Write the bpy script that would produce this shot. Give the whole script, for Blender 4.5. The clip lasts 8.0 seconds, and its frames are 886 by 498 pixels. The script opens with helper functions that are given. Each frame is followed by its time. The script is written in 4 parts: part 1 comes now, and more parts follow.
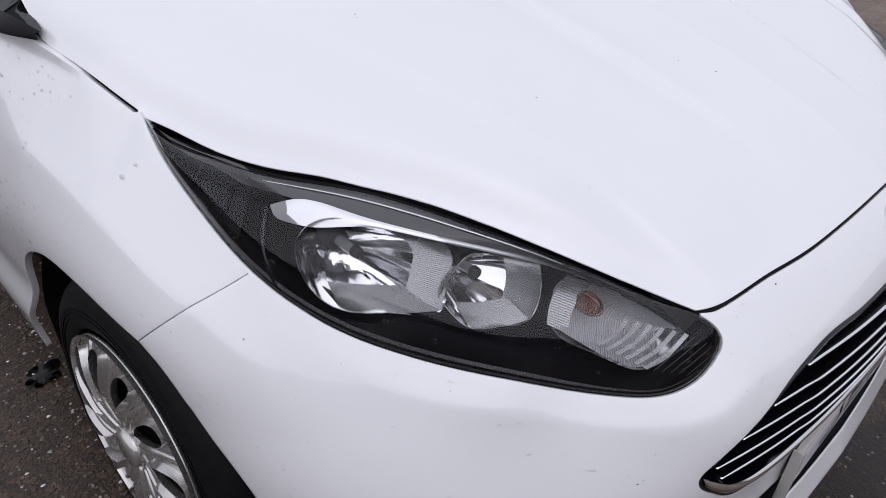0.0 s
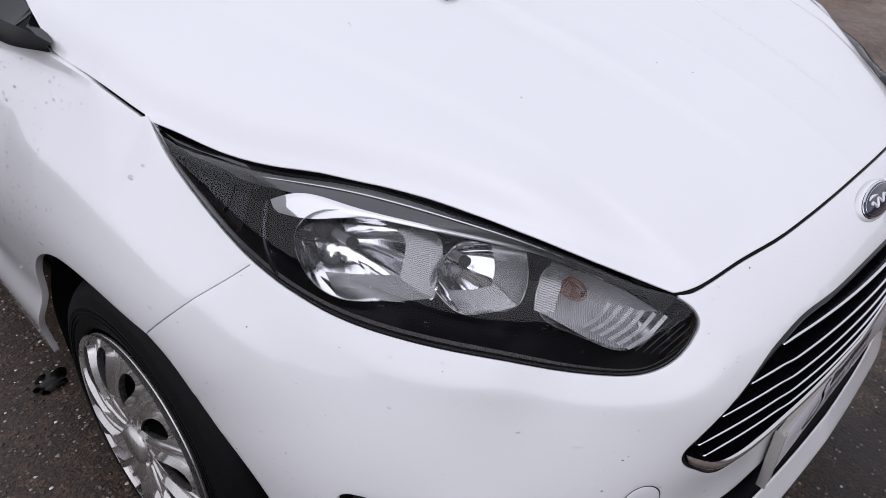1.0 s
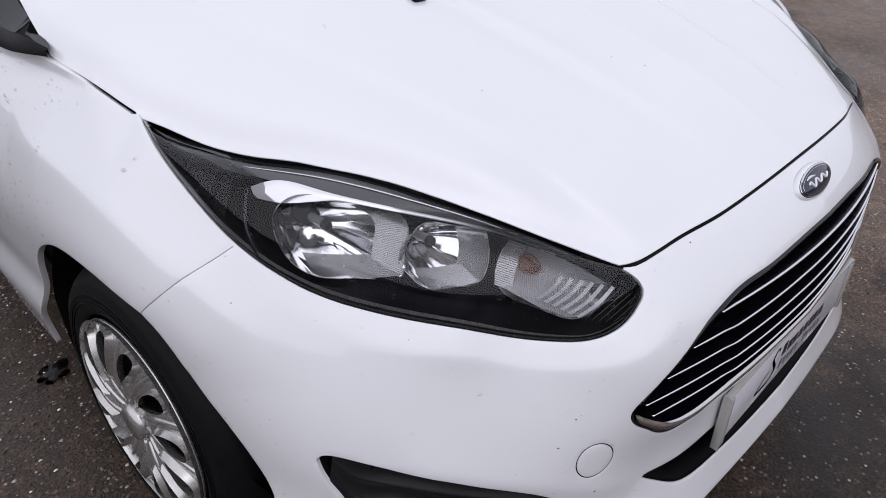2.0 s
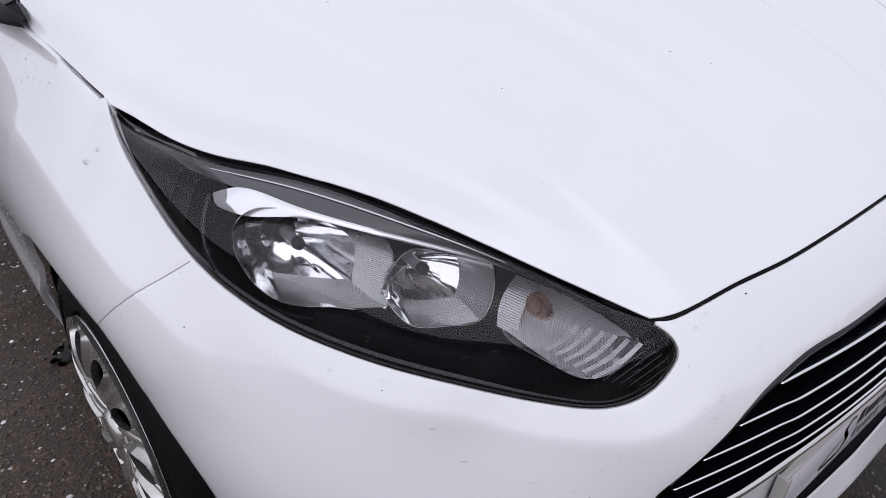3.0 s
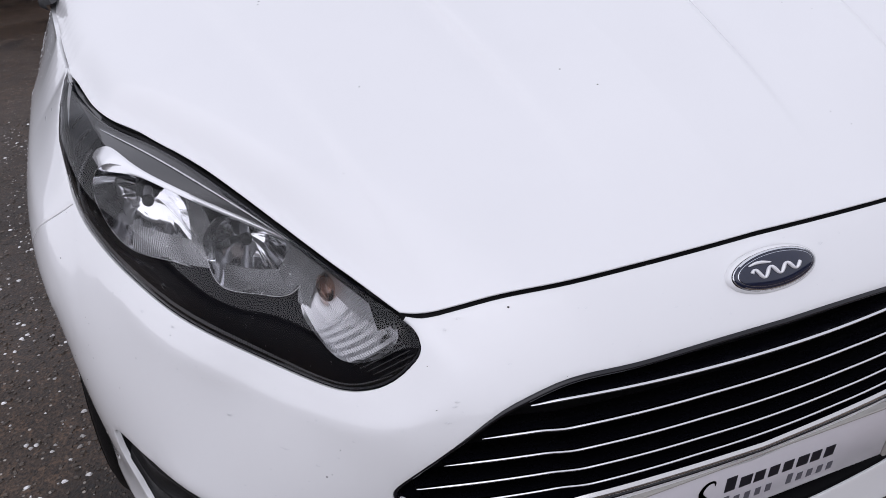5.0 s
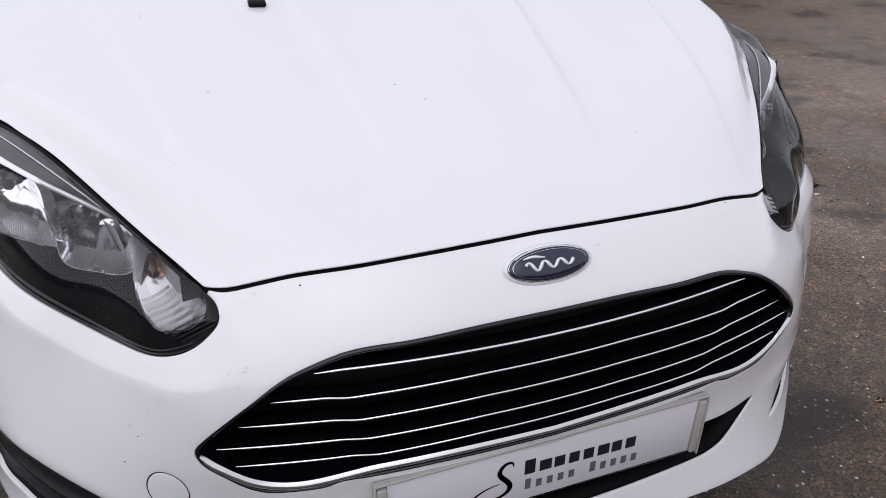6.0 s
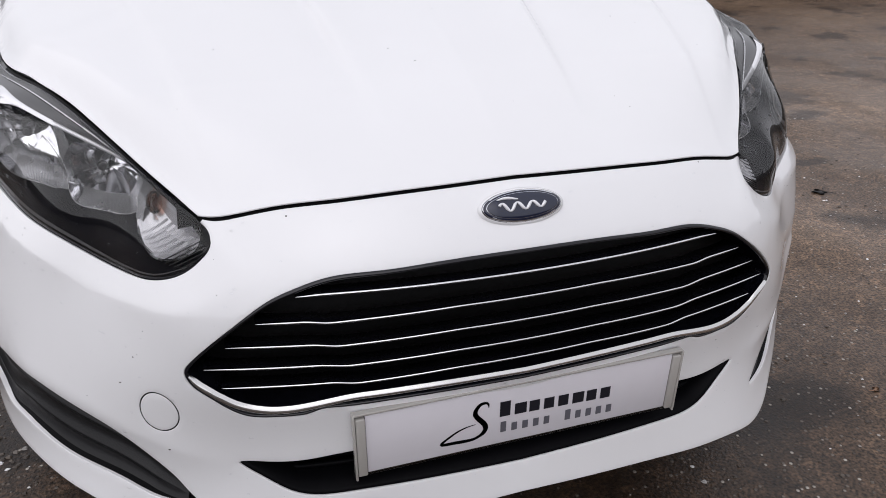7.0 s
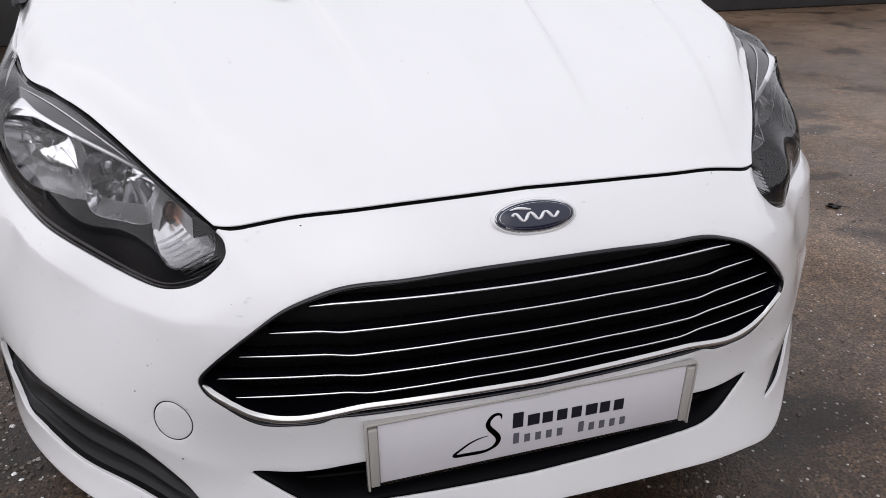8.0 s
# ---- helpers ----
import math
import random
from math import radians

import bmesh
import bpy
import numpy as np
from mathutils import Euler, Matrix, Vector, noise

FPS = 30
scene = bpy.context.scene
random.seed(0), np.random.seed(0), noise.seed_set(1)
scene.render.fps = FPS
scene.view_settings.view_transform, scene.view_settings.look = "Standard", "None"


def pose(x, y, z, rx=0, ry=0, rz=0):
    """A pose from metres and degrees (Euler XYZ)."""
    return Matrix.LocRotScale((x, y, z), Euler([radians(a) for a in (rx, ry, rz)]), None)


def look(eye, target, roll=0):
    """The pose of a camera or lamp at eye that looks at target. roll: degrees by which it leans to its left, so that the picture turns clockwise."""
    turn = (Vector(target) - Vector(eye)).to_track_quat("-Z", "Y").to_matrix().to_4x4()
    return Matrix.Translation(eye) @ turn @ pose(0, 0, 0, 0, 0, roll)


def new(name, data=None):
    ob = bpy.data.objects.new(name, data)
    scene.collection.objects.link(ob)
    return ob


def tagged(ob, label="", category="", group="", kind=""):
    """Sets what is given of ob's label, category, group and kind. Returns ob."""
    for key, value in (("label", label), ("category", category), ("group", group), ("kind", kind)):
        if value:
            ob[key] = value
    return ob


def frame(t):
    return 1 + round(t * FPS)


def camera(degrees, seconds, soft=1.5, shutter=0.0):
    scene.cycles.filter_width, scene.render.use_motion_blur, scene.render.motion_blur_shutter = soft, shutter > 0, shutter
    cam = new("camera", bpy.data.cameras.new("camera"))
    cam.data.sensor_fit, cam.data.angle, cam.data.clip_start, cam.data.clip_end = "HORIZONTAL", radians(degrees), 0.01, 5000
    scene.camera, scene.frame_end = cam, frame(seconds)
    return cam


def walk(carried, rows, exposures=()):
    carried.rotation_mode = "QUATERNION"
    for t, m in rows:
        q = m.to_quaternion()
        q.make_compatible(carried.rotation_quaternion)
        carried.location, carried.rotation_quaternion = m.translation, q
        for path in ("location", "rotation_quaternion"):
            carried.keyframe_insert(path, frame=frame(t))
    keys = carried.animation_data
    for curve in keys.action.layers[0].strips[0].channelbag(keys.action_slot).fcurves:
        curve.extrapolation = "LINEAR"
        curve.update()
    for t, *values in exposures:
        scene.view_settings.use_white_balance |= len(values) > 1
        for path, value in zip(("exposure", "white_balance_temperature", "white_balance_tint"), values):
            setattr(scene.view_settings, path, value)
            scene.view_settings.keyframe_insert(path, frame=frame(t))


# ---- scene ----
from mathutils.geometry import delaunay_2d_cdt

cam = camera(64.75, 8.0, soft=0.7)
# seconds, eye in metres, turn in degrees
ROWS = [
    (0.0, -1.0395, -0.0938, 1.2234, 54.993, -0.684, -44.178),
    (0.5, -1.0508, -0.1002, 1.2168, 55.790, -0.392, -43.936),
    (1.0, -1.0722, -0.1435, 1.2215, 56.543, 0.071, -44.634),
    (1.5, -1.1220, -0.2266, 1.2450, 56.813, 0.749, -45.069),
    (1.7, -1.1242, -0.2388, 1.2514, 56.773, 0.818, -45.549),
    (2.8, -0.9390, -0.1837, 1.2039, 55.397, 1.225, -40.249),
    (3.0, -0.9170, -0.1704, 1.2024, 54.879, 1.087, -38.263),
    (3.5, -0.8273, -0.1783, 1.1723, 53.653, 1.828, -31.326),
    (4.0, -0.6733, -0.2316, 1.1741, 53.494, 3.031, -22.870),
    (4.2, -0.6430, -0.2597, 1.1706, 53.966, 3.238, -20.676),
    (5.3, -0.5017, -0.5022, 1.1835, 58.560, 1.760, -20.570),
    (5.5, -0.4542, -0.5308, 1.1858, 59.089, 1.084, -20.627),
    (6.0, -0.3796, -0.6232, 1.1737, 60.324, 0.142, -19.646),
    (6.5, -0.3573, -0.6993, 1.1306, 61.475, -0.157, -18.215),
    (7.0, -0.3556, -0.7393, 1.1010, 62.458, -0.120, -17.292),
    (7.5, -0.3573, -0.7460, 1.0977, 63.247, 0.016, -16.664),
    (8.0, -0.3600, -0.7443, 1.0954, 63.749, 0.189, -16.430),
]
# seconds, stops, kelvin, tint
EXPOSURES = [(0.0, -0.09, 6080, 17), (1.7, -0.02, 6080, 17), (3.0, -0.06, 6080, 17), (4.2, -0.10, 6080, 17), (5.3, -0.08, 6080, 17), (6.5, 0.02, 6290, 15), (8.0, 0.07, 6390, 14)]
walk(cam, [(t, pose(x, y, z, rx, ry, rz)) for t, x, y, z, rx, ry, rz in ROWS], EXPOSURES)

# ---- sky and sun: a bright overcast day ----
world = bpy.data.worlds.new("sky")
scene.world = world
world.use_nodes = True
wn, wl = world.node_tree.nodes, world.node_tree.links
wn.clear()
sky = wn.new("ShaderNodeTexSky")
sky.sky_type, sky.sun_disc = "NISHITA", False
sky.sun_elevation, sky.sun_rotation = radians(56), radians(200)
sky.air_density, sky.dust_density, sky.ozone_density = 1.0, 6.0, 1.0
grey = wn.new("ShaderNodeHueSaturation")
grey.inputs["Saturation"].default_value = 0.12
back = wn.new("ShaderNodeBackground")
back.inputs["Strength"].default_value = 0.133
wout = wn.new("ShaderNodeOutputWorld")
wl.new(sky.outputs[0], grey.inputs["Color"])
# the cloud cover evens the sky out
cloud = wn.new("ShaderNodeMix")
cloud.data_type = "RGBA"
cloud.inputs["Factor"].default_value = 0.85
cloud.inputs["B"].default_value = (6.6, 6.7, 6.9, 1)
wl.new(grey.outputs[0], cloud.inputs["A"])
wl.new(cloud.outputs["Result"], back.inputs["Color"])
wl.new(back.outputs[0], wout.inputs["Surface"])
sun_data = bpy.data.lights.new("sun", "SUN")
sun_data.energy, sun_data.angle, sun_data.color = 0.9, radians(130), (1.0, 0.97, 0.94)
sun = new("sun", sun_data)
sun.matrix_world = look((-4.8, -1.6, 2.3), (0, 0.6, 0))


# ---- materials ----
def mat(name, color, rough=0.5, metal=0.0, coat=0.0, spec=0.5, noise_amt=0.0, noise_scale=20.0, bump=0.0, bump_scale=200.0, rough_var=0.0):
    m = bpy.data.materials.new(name)
    m.use_nodes = True
    n, l = m.node_tree.nodes, m.node_tree.links
    b = n["Principled BSDF"]
    b.inputs["Base Color"].default_value = (*color, 1)
    b.inputs["Roughness"].default_value = rough
    b.inputs["Metallic"].default_value = metal
    b.inputs["Coat Weight"].default_value = coat
    b.inputs["Coat Roughness"].default_value = 0.03
    b.inputs["Specular IOR Level"].default_value = spec
    tc = n.new("ShaderNodeTexCoord")
    if noise_amt or rough_var:
        t = n.new("ShaderNodeTexNoise")
        t.inputs["Scale"].default_value, t.inputs["Detail"].default_value = noise_scale, 6
        l.new(tc.outputs["Object"], t.inputs["Vector"])
        if noise_amt:
            mx = n.new("ShaderNodeMix")
            mx.data_type = "RGBA"
            mx.inputs["A"].default_value = (*[c * (1 - noise_amt) for c in color], 1)
            mx.inputs["B"].default_value = (*[min(1, c * (1 + noise_amt)) for c in color], 1)
            l.new(t.outputs["Fac"], mx.inputs["Factor"])
            l.new(mx.outputs["Result"], b.inputs["Base Color"])
        if rough_var:
            mr = n.new("ShaderNodeMapRange")
            mr.inputs["From Min"].default_value, mr.inputs["From Max"].default_value = 0.3, 0.7
            mr.inputs["To Min"].default_value, mr.inputs["To Max"].default_value = max(0, rough - rough_var), rough + rough_var
            l.new(t.outputs["Fac"], mr.inputs["Value"])
            l.new(mr.outputs["Result"], b.inputs["Roughness"])
    if bump:
        t2 = n.new("ShaderNodeTexNoise")
        t2.inputs["Scale"].default_value, t2.inputs["Detail"].default_value = bump_scale, 4
        bp = n.new("ShaderNodeBump")
        bp.inputs["Strength"].default_value, bp.inputs["Distance"].default_value = bump, 0.002
        l.new(tc.outputs["Object"], t2.inputs["Vector"])
        l.new(t2.outputs["Fac"], bp.inputs["Height"])
        l.new(bp.outputs["Normal"], b.inputs["Normal"])
    return m


def clear(name, tint=(1, 1, 1), rough=0.0, ior=1.5, faces=1):
    """A thin clear sheet: it lets light straight through and mirrors by Fresnel, on one face or on both."""
    m = bpy.data.materials.new(name)
    m.use_nodes = True
    n, l = m.node_tree.nodes, m.node_tree.links
    n.clear()
    o, mix = n.new("ShaderNodeOutputMaterial"), n.new("ShaderNodeMixShader")
    t, g, f = n.new("ShaderNodeBsdfTransparent"), n.new("ShaderNodeBsdfGlossy"), n.new("ShaderNodeFresnel")
    t.inputs["Color"].default_value, g.inputs["Roughness"].default_value, f.inputs["IOR"].default_value = (*tint, 1), rough, ior
    gloss = f.outputs[0]
    if faces == 2:
        up, low, both = n.new("ShaderNodeMath"), n.new("ShaderNodeMath"), n.new("ShaderNodeMath")
        up.operation, low.operation, both.operation = "MULTIPLY", "ADD", "DIVIDE"
        up.inputs[1].default_value, low.inputs[1].default_value = 2.0, 1.0
        l.new(gloss, up.inputs[0])
        l.new(gloss, low.inputs[0])
        l.new(up.outputs[0], both.inputs[0])
        l.new(low.outputs[0], both.inputs[1])
        gloss = both.outputs[0]
    l.new(gloss, mix.inputs[0])
    l.new(t.outputs[0], mix.inputs[1])
    l.new(g.outputs[0], mix.inputs[2])
    l.new(mix.outputs[0], o.inputs["Surface"])
    return m


PAINT = mat("white_paint", (0.80, 0.80, 0.81), 0.32, 0, 1.0, 0.5, 0.02, 6.0)
BLACK_GLOSS = mat("gloss_black", (0.004, 0.004, 0.007), 0.08, 0, 0.0, 0.5, 0.2, 60, rough_var=0.03)
SLAT_BLACK = mat("slat_black", (0.003, 0.003, 0.005), 0.28, 0, 0.0, 0.3, 0.2, 60, rough_var=0.05)
BLACK_MATT = mat("matt_black", (0.0045, 0.0045, 0.005), 0.5, 0, 0, 0.14, 0.3, 80, 0.3, 400)
LAMP_BLACK = mat("lamp_black", (0.003, 0.003, 0.005), 0.3, 0, 0, 0.12)
LAMP_GREY = mat("lamp_grey", (0.085, 0.085, 0.088), 0.3, 0, 0, 0.5)
CHROME = mat("chrome", (0.75, 0.76, 0.78), 0.08, 1.0, rough_var=0.04, noise_scale=50)
STRIP = mat("strip_chrome", (0.66, 0.65, 0.64), 0.16, 1.0, rough_var=0.06, noise_scale=50)
SATIN = mat("satin_metal", (0.55, 0.55, 0.56), 0.25, 1.0, rough_var=0.08, noise_scale=40)
BRIGHT = mat("bright_plating", (0.85, 0.85, 0.87), 0.16, 0.5, 0.5)
MIRROR = mat("reflector_metal", (0.93, 0.93, 0.95), 0.10, 1.0, rough_var=0.04, noise_scale=90)
FLUTED = mat("fluted_metal", (0.44, 0.44, 0.45), 0.22, 0.75, rough_var=0.08, noise_scale=60)
PRISM = mat("prism_plastic", (0.56, 0.56, 0.58), 0.22, 0.5, 0.2)
REFLEX = mat("reflex_plastic", (0.24, 0.24, 0.25), 0.2, 0.4, 0.2)
LENS = clear("lens_clear", (0.98, 0.98, 0.98), 0.0, 1.48)
CLEAR_CASE = clear("clear_case", (0.86, 0.85, 0.82), 0.12)
AMBER = clear("amber_glass", (0.82, 0.60, 0.50), 0.05, 1.45)
INTAKE_BLACK = mat("intake_black", (0.0022, 0.0022, 0.003), 0.45, 0, 0, 0.06, 0.3, 80)
INSERT = mat("ribbed_black_plastic", (0.009, 0.009, 0.010), 0.36, 0, 0, 0.26, 0.3, 80, 0.2, 400)
RUBBER = mat("rubber", (0.0045, 0.0045, 0.005), 0.5, 0, 0, 0.12, 0.35, 60, 0.3, 300)
SILVER = mat("silver_paint", (0.52, 0.505, 0.485), 0.27, 0.85, 0.2, 0.5, 0.06, 30, rough_var=0.06)
PLATE = mat("plate_white", (0.70, 0.68, 0.72), 0.22, 0, 0.4, 0.5, 0.04, 25)
INK = mat("ink_dark", (0.008, 0.009, 0.016), 0.35)
INK_LIGHT = mat("ink_grey", (0.11, 0.11, 0.13), 0.35)
NAVY = mat("navy_enamel", (0.008, 0.012, 0.034), 0.14, 0, 0.4)
DARK_GLASS = mat("dark_glass", (0.004, 0.0045, 0.005), 0.05, 0, 0, 0.15)

# ---- the car's skin: a plan line round the front, and how far the skin lies inside it at each height ----
PLAN_X = [0,.25,.42,.50,.60,.70,.767,.813,.848,.878,.905]
PLAN_Y = [.020,.028,.046,.072,.130,.225,.345,.470,.640,.900,1.60]
SKIN_Z = [0.18, 0.27, 0.36, 0.44, 0.50, 0.56, 0.62, 0.67, 0.71, 0.76, 0.88]
SKIN = [
    [-0.0641, -0.0550, -0.0480, -0.0448, -0.0604, -0.0565, -0.0445, -0.0207, 0.0064, 0.0216, 0.0357],
    [-0.0361, -0.0303, -0.0189, -0.0119, -0.0205, -0.0249, -0.0256, -0.0135, 0.0048, 0.0132, 0.0214],
    [-0.0131, -0.0121, 0.0031, 0.0067, 0.0081, -0.0001, -0.0063, -0.0037, 0.0042, 0.0071, 0.0098],
    [-0.0148, -0.0114, 0.0044, 0.0076, 0.0110, 0.0025, -0.0055, -0.0049, 0.0033, 0.0111, 0.0204],
    [-0.0276, -0.0188, -0.0010, 0.0084, 0.0197, 0.0108, 0.0010, -0.0056, 0.0004, 0.0076, 0.0158],
    [-0.0345, -0.0262, -0.0006, 0.0203, 0.0395, 0.0294, 0.0167, -0.0017, -0.0047, 0.0032, 0.0107],
    [-0.0284, -0.0211, 0.0145, 0.0433, 0.0657, 0.0536, 0.0421, 0.0080, -0.0066, 0.0013, 0.0058],
    [-0.0096, 0.0030, 0.0433, 0.0718, 0.0895, 0.0774, 0.0691, 0.0267, 0.0020, 0.0061, 0.0064],
    [0.0180, 0.0372, 0.0755, 0.0993, 0.1114, 0.1012, 0.0935, 0.0488, 0.0182, 0.0162, 0.0135],
    [0.0692, 0.0921, 0.1208, 0.1347, 0.1380, 0.1296, 0.1214, 0.0809, 0.0479, 0.0370, 0.0311],
    [0.2287, 0.2434, 0.2293, 0.2143, 0.1920, 0.1816, 0.1790, 0.1631, 0.1383, 0.1103, 0.0933],
]
BONNET_Y = [.07,.12,.18,.25,.35,.48,.65,.85,1.05,1.25]
BONNET_X = [0,.15,.28,.36,.42,.48,.56,.64,.72,.80]
BONNET = [
    [0.7469, 0.7395, 0.7258, 0.7097, 0.6980, 0.6904, 0.6864, 0.6857, 0.6867, 0.6883],
    [0.7759, 0.7665, 0.7517, 0.7341, 0.7181, 0.7120, 0.7079, 0.7054, 0.7035, 0.7018],
    [0.8066, 0.7949, 0.7816, 0.7687, 0.7500, 0.7401, 0.7341, 0.7288, 0.7233, 0.7175],
    [0.8346, 0.8236, 0.8126, 0.8034, 0.7881, 0.7749, 0.7643, 0.7549, 0.7450, 0.7344],
    [0.8665, 0.8579, 0.8492, 0.8412, 0.8312, 0.8191, 0.8047, 0.7899, 0.7735, 0.7570],
    [0.9007, 0.8961, 0.8909, 0.8856, 0.8786, 0.8662, 0.8486, 0.8294, 0.8070, 0.7854],
    [0.9392, 0.9401, 0.9400, 0.9364, 0.9303, 0.9179, 0.8970, 0.8730, 0.8466, 0.8222],
    [0.9799, 0.9863, 0.9910, 0.9906, 0.9852, 0.9728, 0.9496, 0.9226, 0.8942, 0.8646],
    [1.0175, 1.0297, 1.0393, 1.0420, 1.0378, 1.0252, 1.0004, 0.9709, 0.9381, 0.9046],
    [1.0538, 1.0719, 1.0867, 1.0923, 1.0894, 1.0768, 1.0505, 1.0185, 0.9827, 0.9459],
]


def spline(knots, x):
    """Rows of weights: the natural cubic spline through values at knots, at x."""
    k = np.asarray(knots, float)
    n, h = len(k), np.diff(k)
    a, b = np.eye(n), np.zeros((n, n))
    for i in range(1, n - 1):
        a[i, i - 1:i + 2] = h[i - 1], 2 * (h[i - 1] + h[i]), h[i]
        b[i, i - 1:i + 2] = 6 / h[i - 1], -6 / h[i - 1] - 6 / h[i], 6 / h[i]
    bend = np.linalg.solve(a, b)
    x = np.clip(np.atleast_1d(np.asarray(x, float)), k[0], k[-1])
    i = np.clip(np.searchsorted(k, x) - 1, 0, n - 2)
    p = (k[i + 1] - x) / h[i]
    q, e = 1 - p, np.eye(n)
    return p[:, None] * e[i] + q[:, None] * e[i + 1] + ((p**3 - p)[:, None] * bend[i] + (q**3 - q)[:, None] * bend[i + 1]) * (h[i]**2)[:, None] / 6


def curve(points, step=0.006):
    """A smooth line through a few points, in even steps."""
    p = np.asarray(points, float)
    s = np.r_[0, np.cumsum(np.linalg.norm(np.diff(p, axis=0), axis=1))]
    fine = spline(s, np.linspace(0, s[-1], 400)) @ p
    t = np.r_[0, np.cumsum(np.linalg.norm(np.diff(fine, axis=0), axis=1))]
    u = np.linspace(0, t[-1], max(3, int(t[-1] / step) + 1))
    return np.stack([np.interp(u, t, fine[:, c]) for c in range(p.shape[1])], 1)


PLAN_U = np.r_[0, np.cumsum(np.hypot(np.diff(PLAN_X), np.diff(PLAN_Y)))]
fine_u = np.linspace(0, PLAN_U[-1], 3000)
fine_x, fine_y = spline(PLAN_U, fine_u) @ PLAN_X, spline(PLAN_U, fine_u) @ PLAN_Y
way_x, way_y = np.gradient(fine_x), np.gradient(fine_y)
way = np.hypot(way_x, way_y)
way_x, way_y = way_x / way, way_y / way


def tuck(u, z):
    """The far lower corner of the bumper sits deeper than the near one."""
    k = np.clip((u - .46) / .26, 0, 1)
    return k * k * (3 - 2 * k) * np.interp(z, [.27, .36, .44, .50, .54, .58, .64], [.034, .026, .027, .025, .014, .008, 0])


def skin(uz, inside=0.0):
    """Places on the car's side and front: u runs round the plan line from the middle (minus: the car's right side), z up."""
    uz = np.asarray(uz, float)
    u, z = np.abs(uz[:, 0]), uz[:, 1]
    d = np.einsum("ij,jk,ik->i", spline(SKIN_Z, z), np.array(SKIN), spline(PLAN_U, u)) + inside + tuck(uz[:, 0], z)
    x0, y0 = np.interp(u, fine_u, fine_x), np.interp(u, fine_u, fine_y)
    tx, ty = np.interp(u, fine_u, way_x), np.interp(u, fine_u, way_y)
    return np.stack([np.where(uz[:, 0] < 0, -1, 1) * (x0 - ty * d), y0 + tx * d, z], 1)


def unskin(points):
    """u and z of places near the skin of the car's left side."""
    out = []
    for x, y, z in np.asarray(points, float):
        k = ((fine_x - abs(x))**2 + (fine_y - y)**2).argmin()
        out.append((fine_u[k], z))
    return np.array(out)


def crease(x, y):
    """The soft pressed lines of the bonnet: low steps that fade out on either side."""
    x = np.abs(x)
    line_a = 0.130 + 0.125 * y
    line_b = 0.345 + 0.25 * y
    step = lambda d, w: d / np.sqrt(d * d + w * w) * np.exp(-(d / 0.05)**2)
    return 0.0055 * np.clip((y - 0.16) / 0.30, 0, 1) * step(line_a - x, 0.005) + 0.0026 * np.clip((y - 0.10) / 0.14, 0, 1) * step(line_b - x, 0.006)


def hood(xy, lift=0.0):
    """Places on the bonnet."""
    xy = np.asarray(xy, float)
    z = np.einsum("ij,jk,ik->i", spline(BONNET_Y, xy[:, 1]), np.array(BONNET), spline(BONNET_X, np.abs(xy[:, 0])))
    return np.column_stack([xy, z + crease(xy[:, 0], xy[:, 1]) + lift])


def inside_poly(p, poly):
    x, y = p[:, 0], p[:, 1]
    hit = np.zeros(len(p), bool)
    a, b = poly, np.roll(poly, -1, 0)
    for (x0, y0), (x1, y1) in zip(a, b):
        if y0 != y1:
            hit ^= ((y0 > y) != (y1 > y)) & (x < (x1 - x0) * (y - y0) / (y1 - y0) + x0)
    return hit


def sheet(outline, holes, step, place, flip=False):
    """A bmesh of the flat area inside outline and outside the holes, laid onto the skin by place()."""
    outline, holes = np.asarray(outline), [np.asarray(h) for h in holes]
    loops = [outline, *holes]
    lo, hi = outline.min(0), outline.max(0)
    gx, gy = np.meshgrid(np.arange(lo[0], hi[0], step), np.arange(lo[1], hi[1], step))
    gx[1::2] += step / 2
    g = np.column_stack([gx.ravel(), gy.ravel()])
    keep = inside_poly(g, outline)
    for h in holes:
        keep &= ~inside_poly(g, h)
    g = g[keep]
    edge = np.vstack(loops)
    near = np.full(len(g), True)
    for i in range(0, len(g), 2000):
        near[i:i + 2000] = ((g[i:i + 2000, None] - edge[None])**2).sum(-1).min(1) > (0.6 * step)**2
    g = g[near]
    points = np.vstack([edge, g])
    edges, start = [], 0
    for l in loops:
        n = len(l)
        edges += [(start + i, start + (i + 1) % n) for i in range(n)]
        start += n
    verts, _, faces, *_ = delaunay_2d_cdt([Vector(p) for p in points], edges, [], 0, 1e-6)
    flat = np.array([tuple(v) for v in verts])
    tri = np.array([f for f in faces])
    mid = flat[tri].mean(1)
    ok = inside_poly(mid, outline)
    for h in holes:
        ok &= ~inside_poly(mid, h)
    bm = bmesh.new()
    vs = [bm.verts.new(p) for p in place(flat)]
    for f in tri[ok]:
        bm.faces.new([vs[i] for i in (f[::-1] if flip else f)])
    for v in [v for v in bm.verts if not v.link_faces]:
        bm.verts.remove(v)
    bm.normal_update()
    return bm


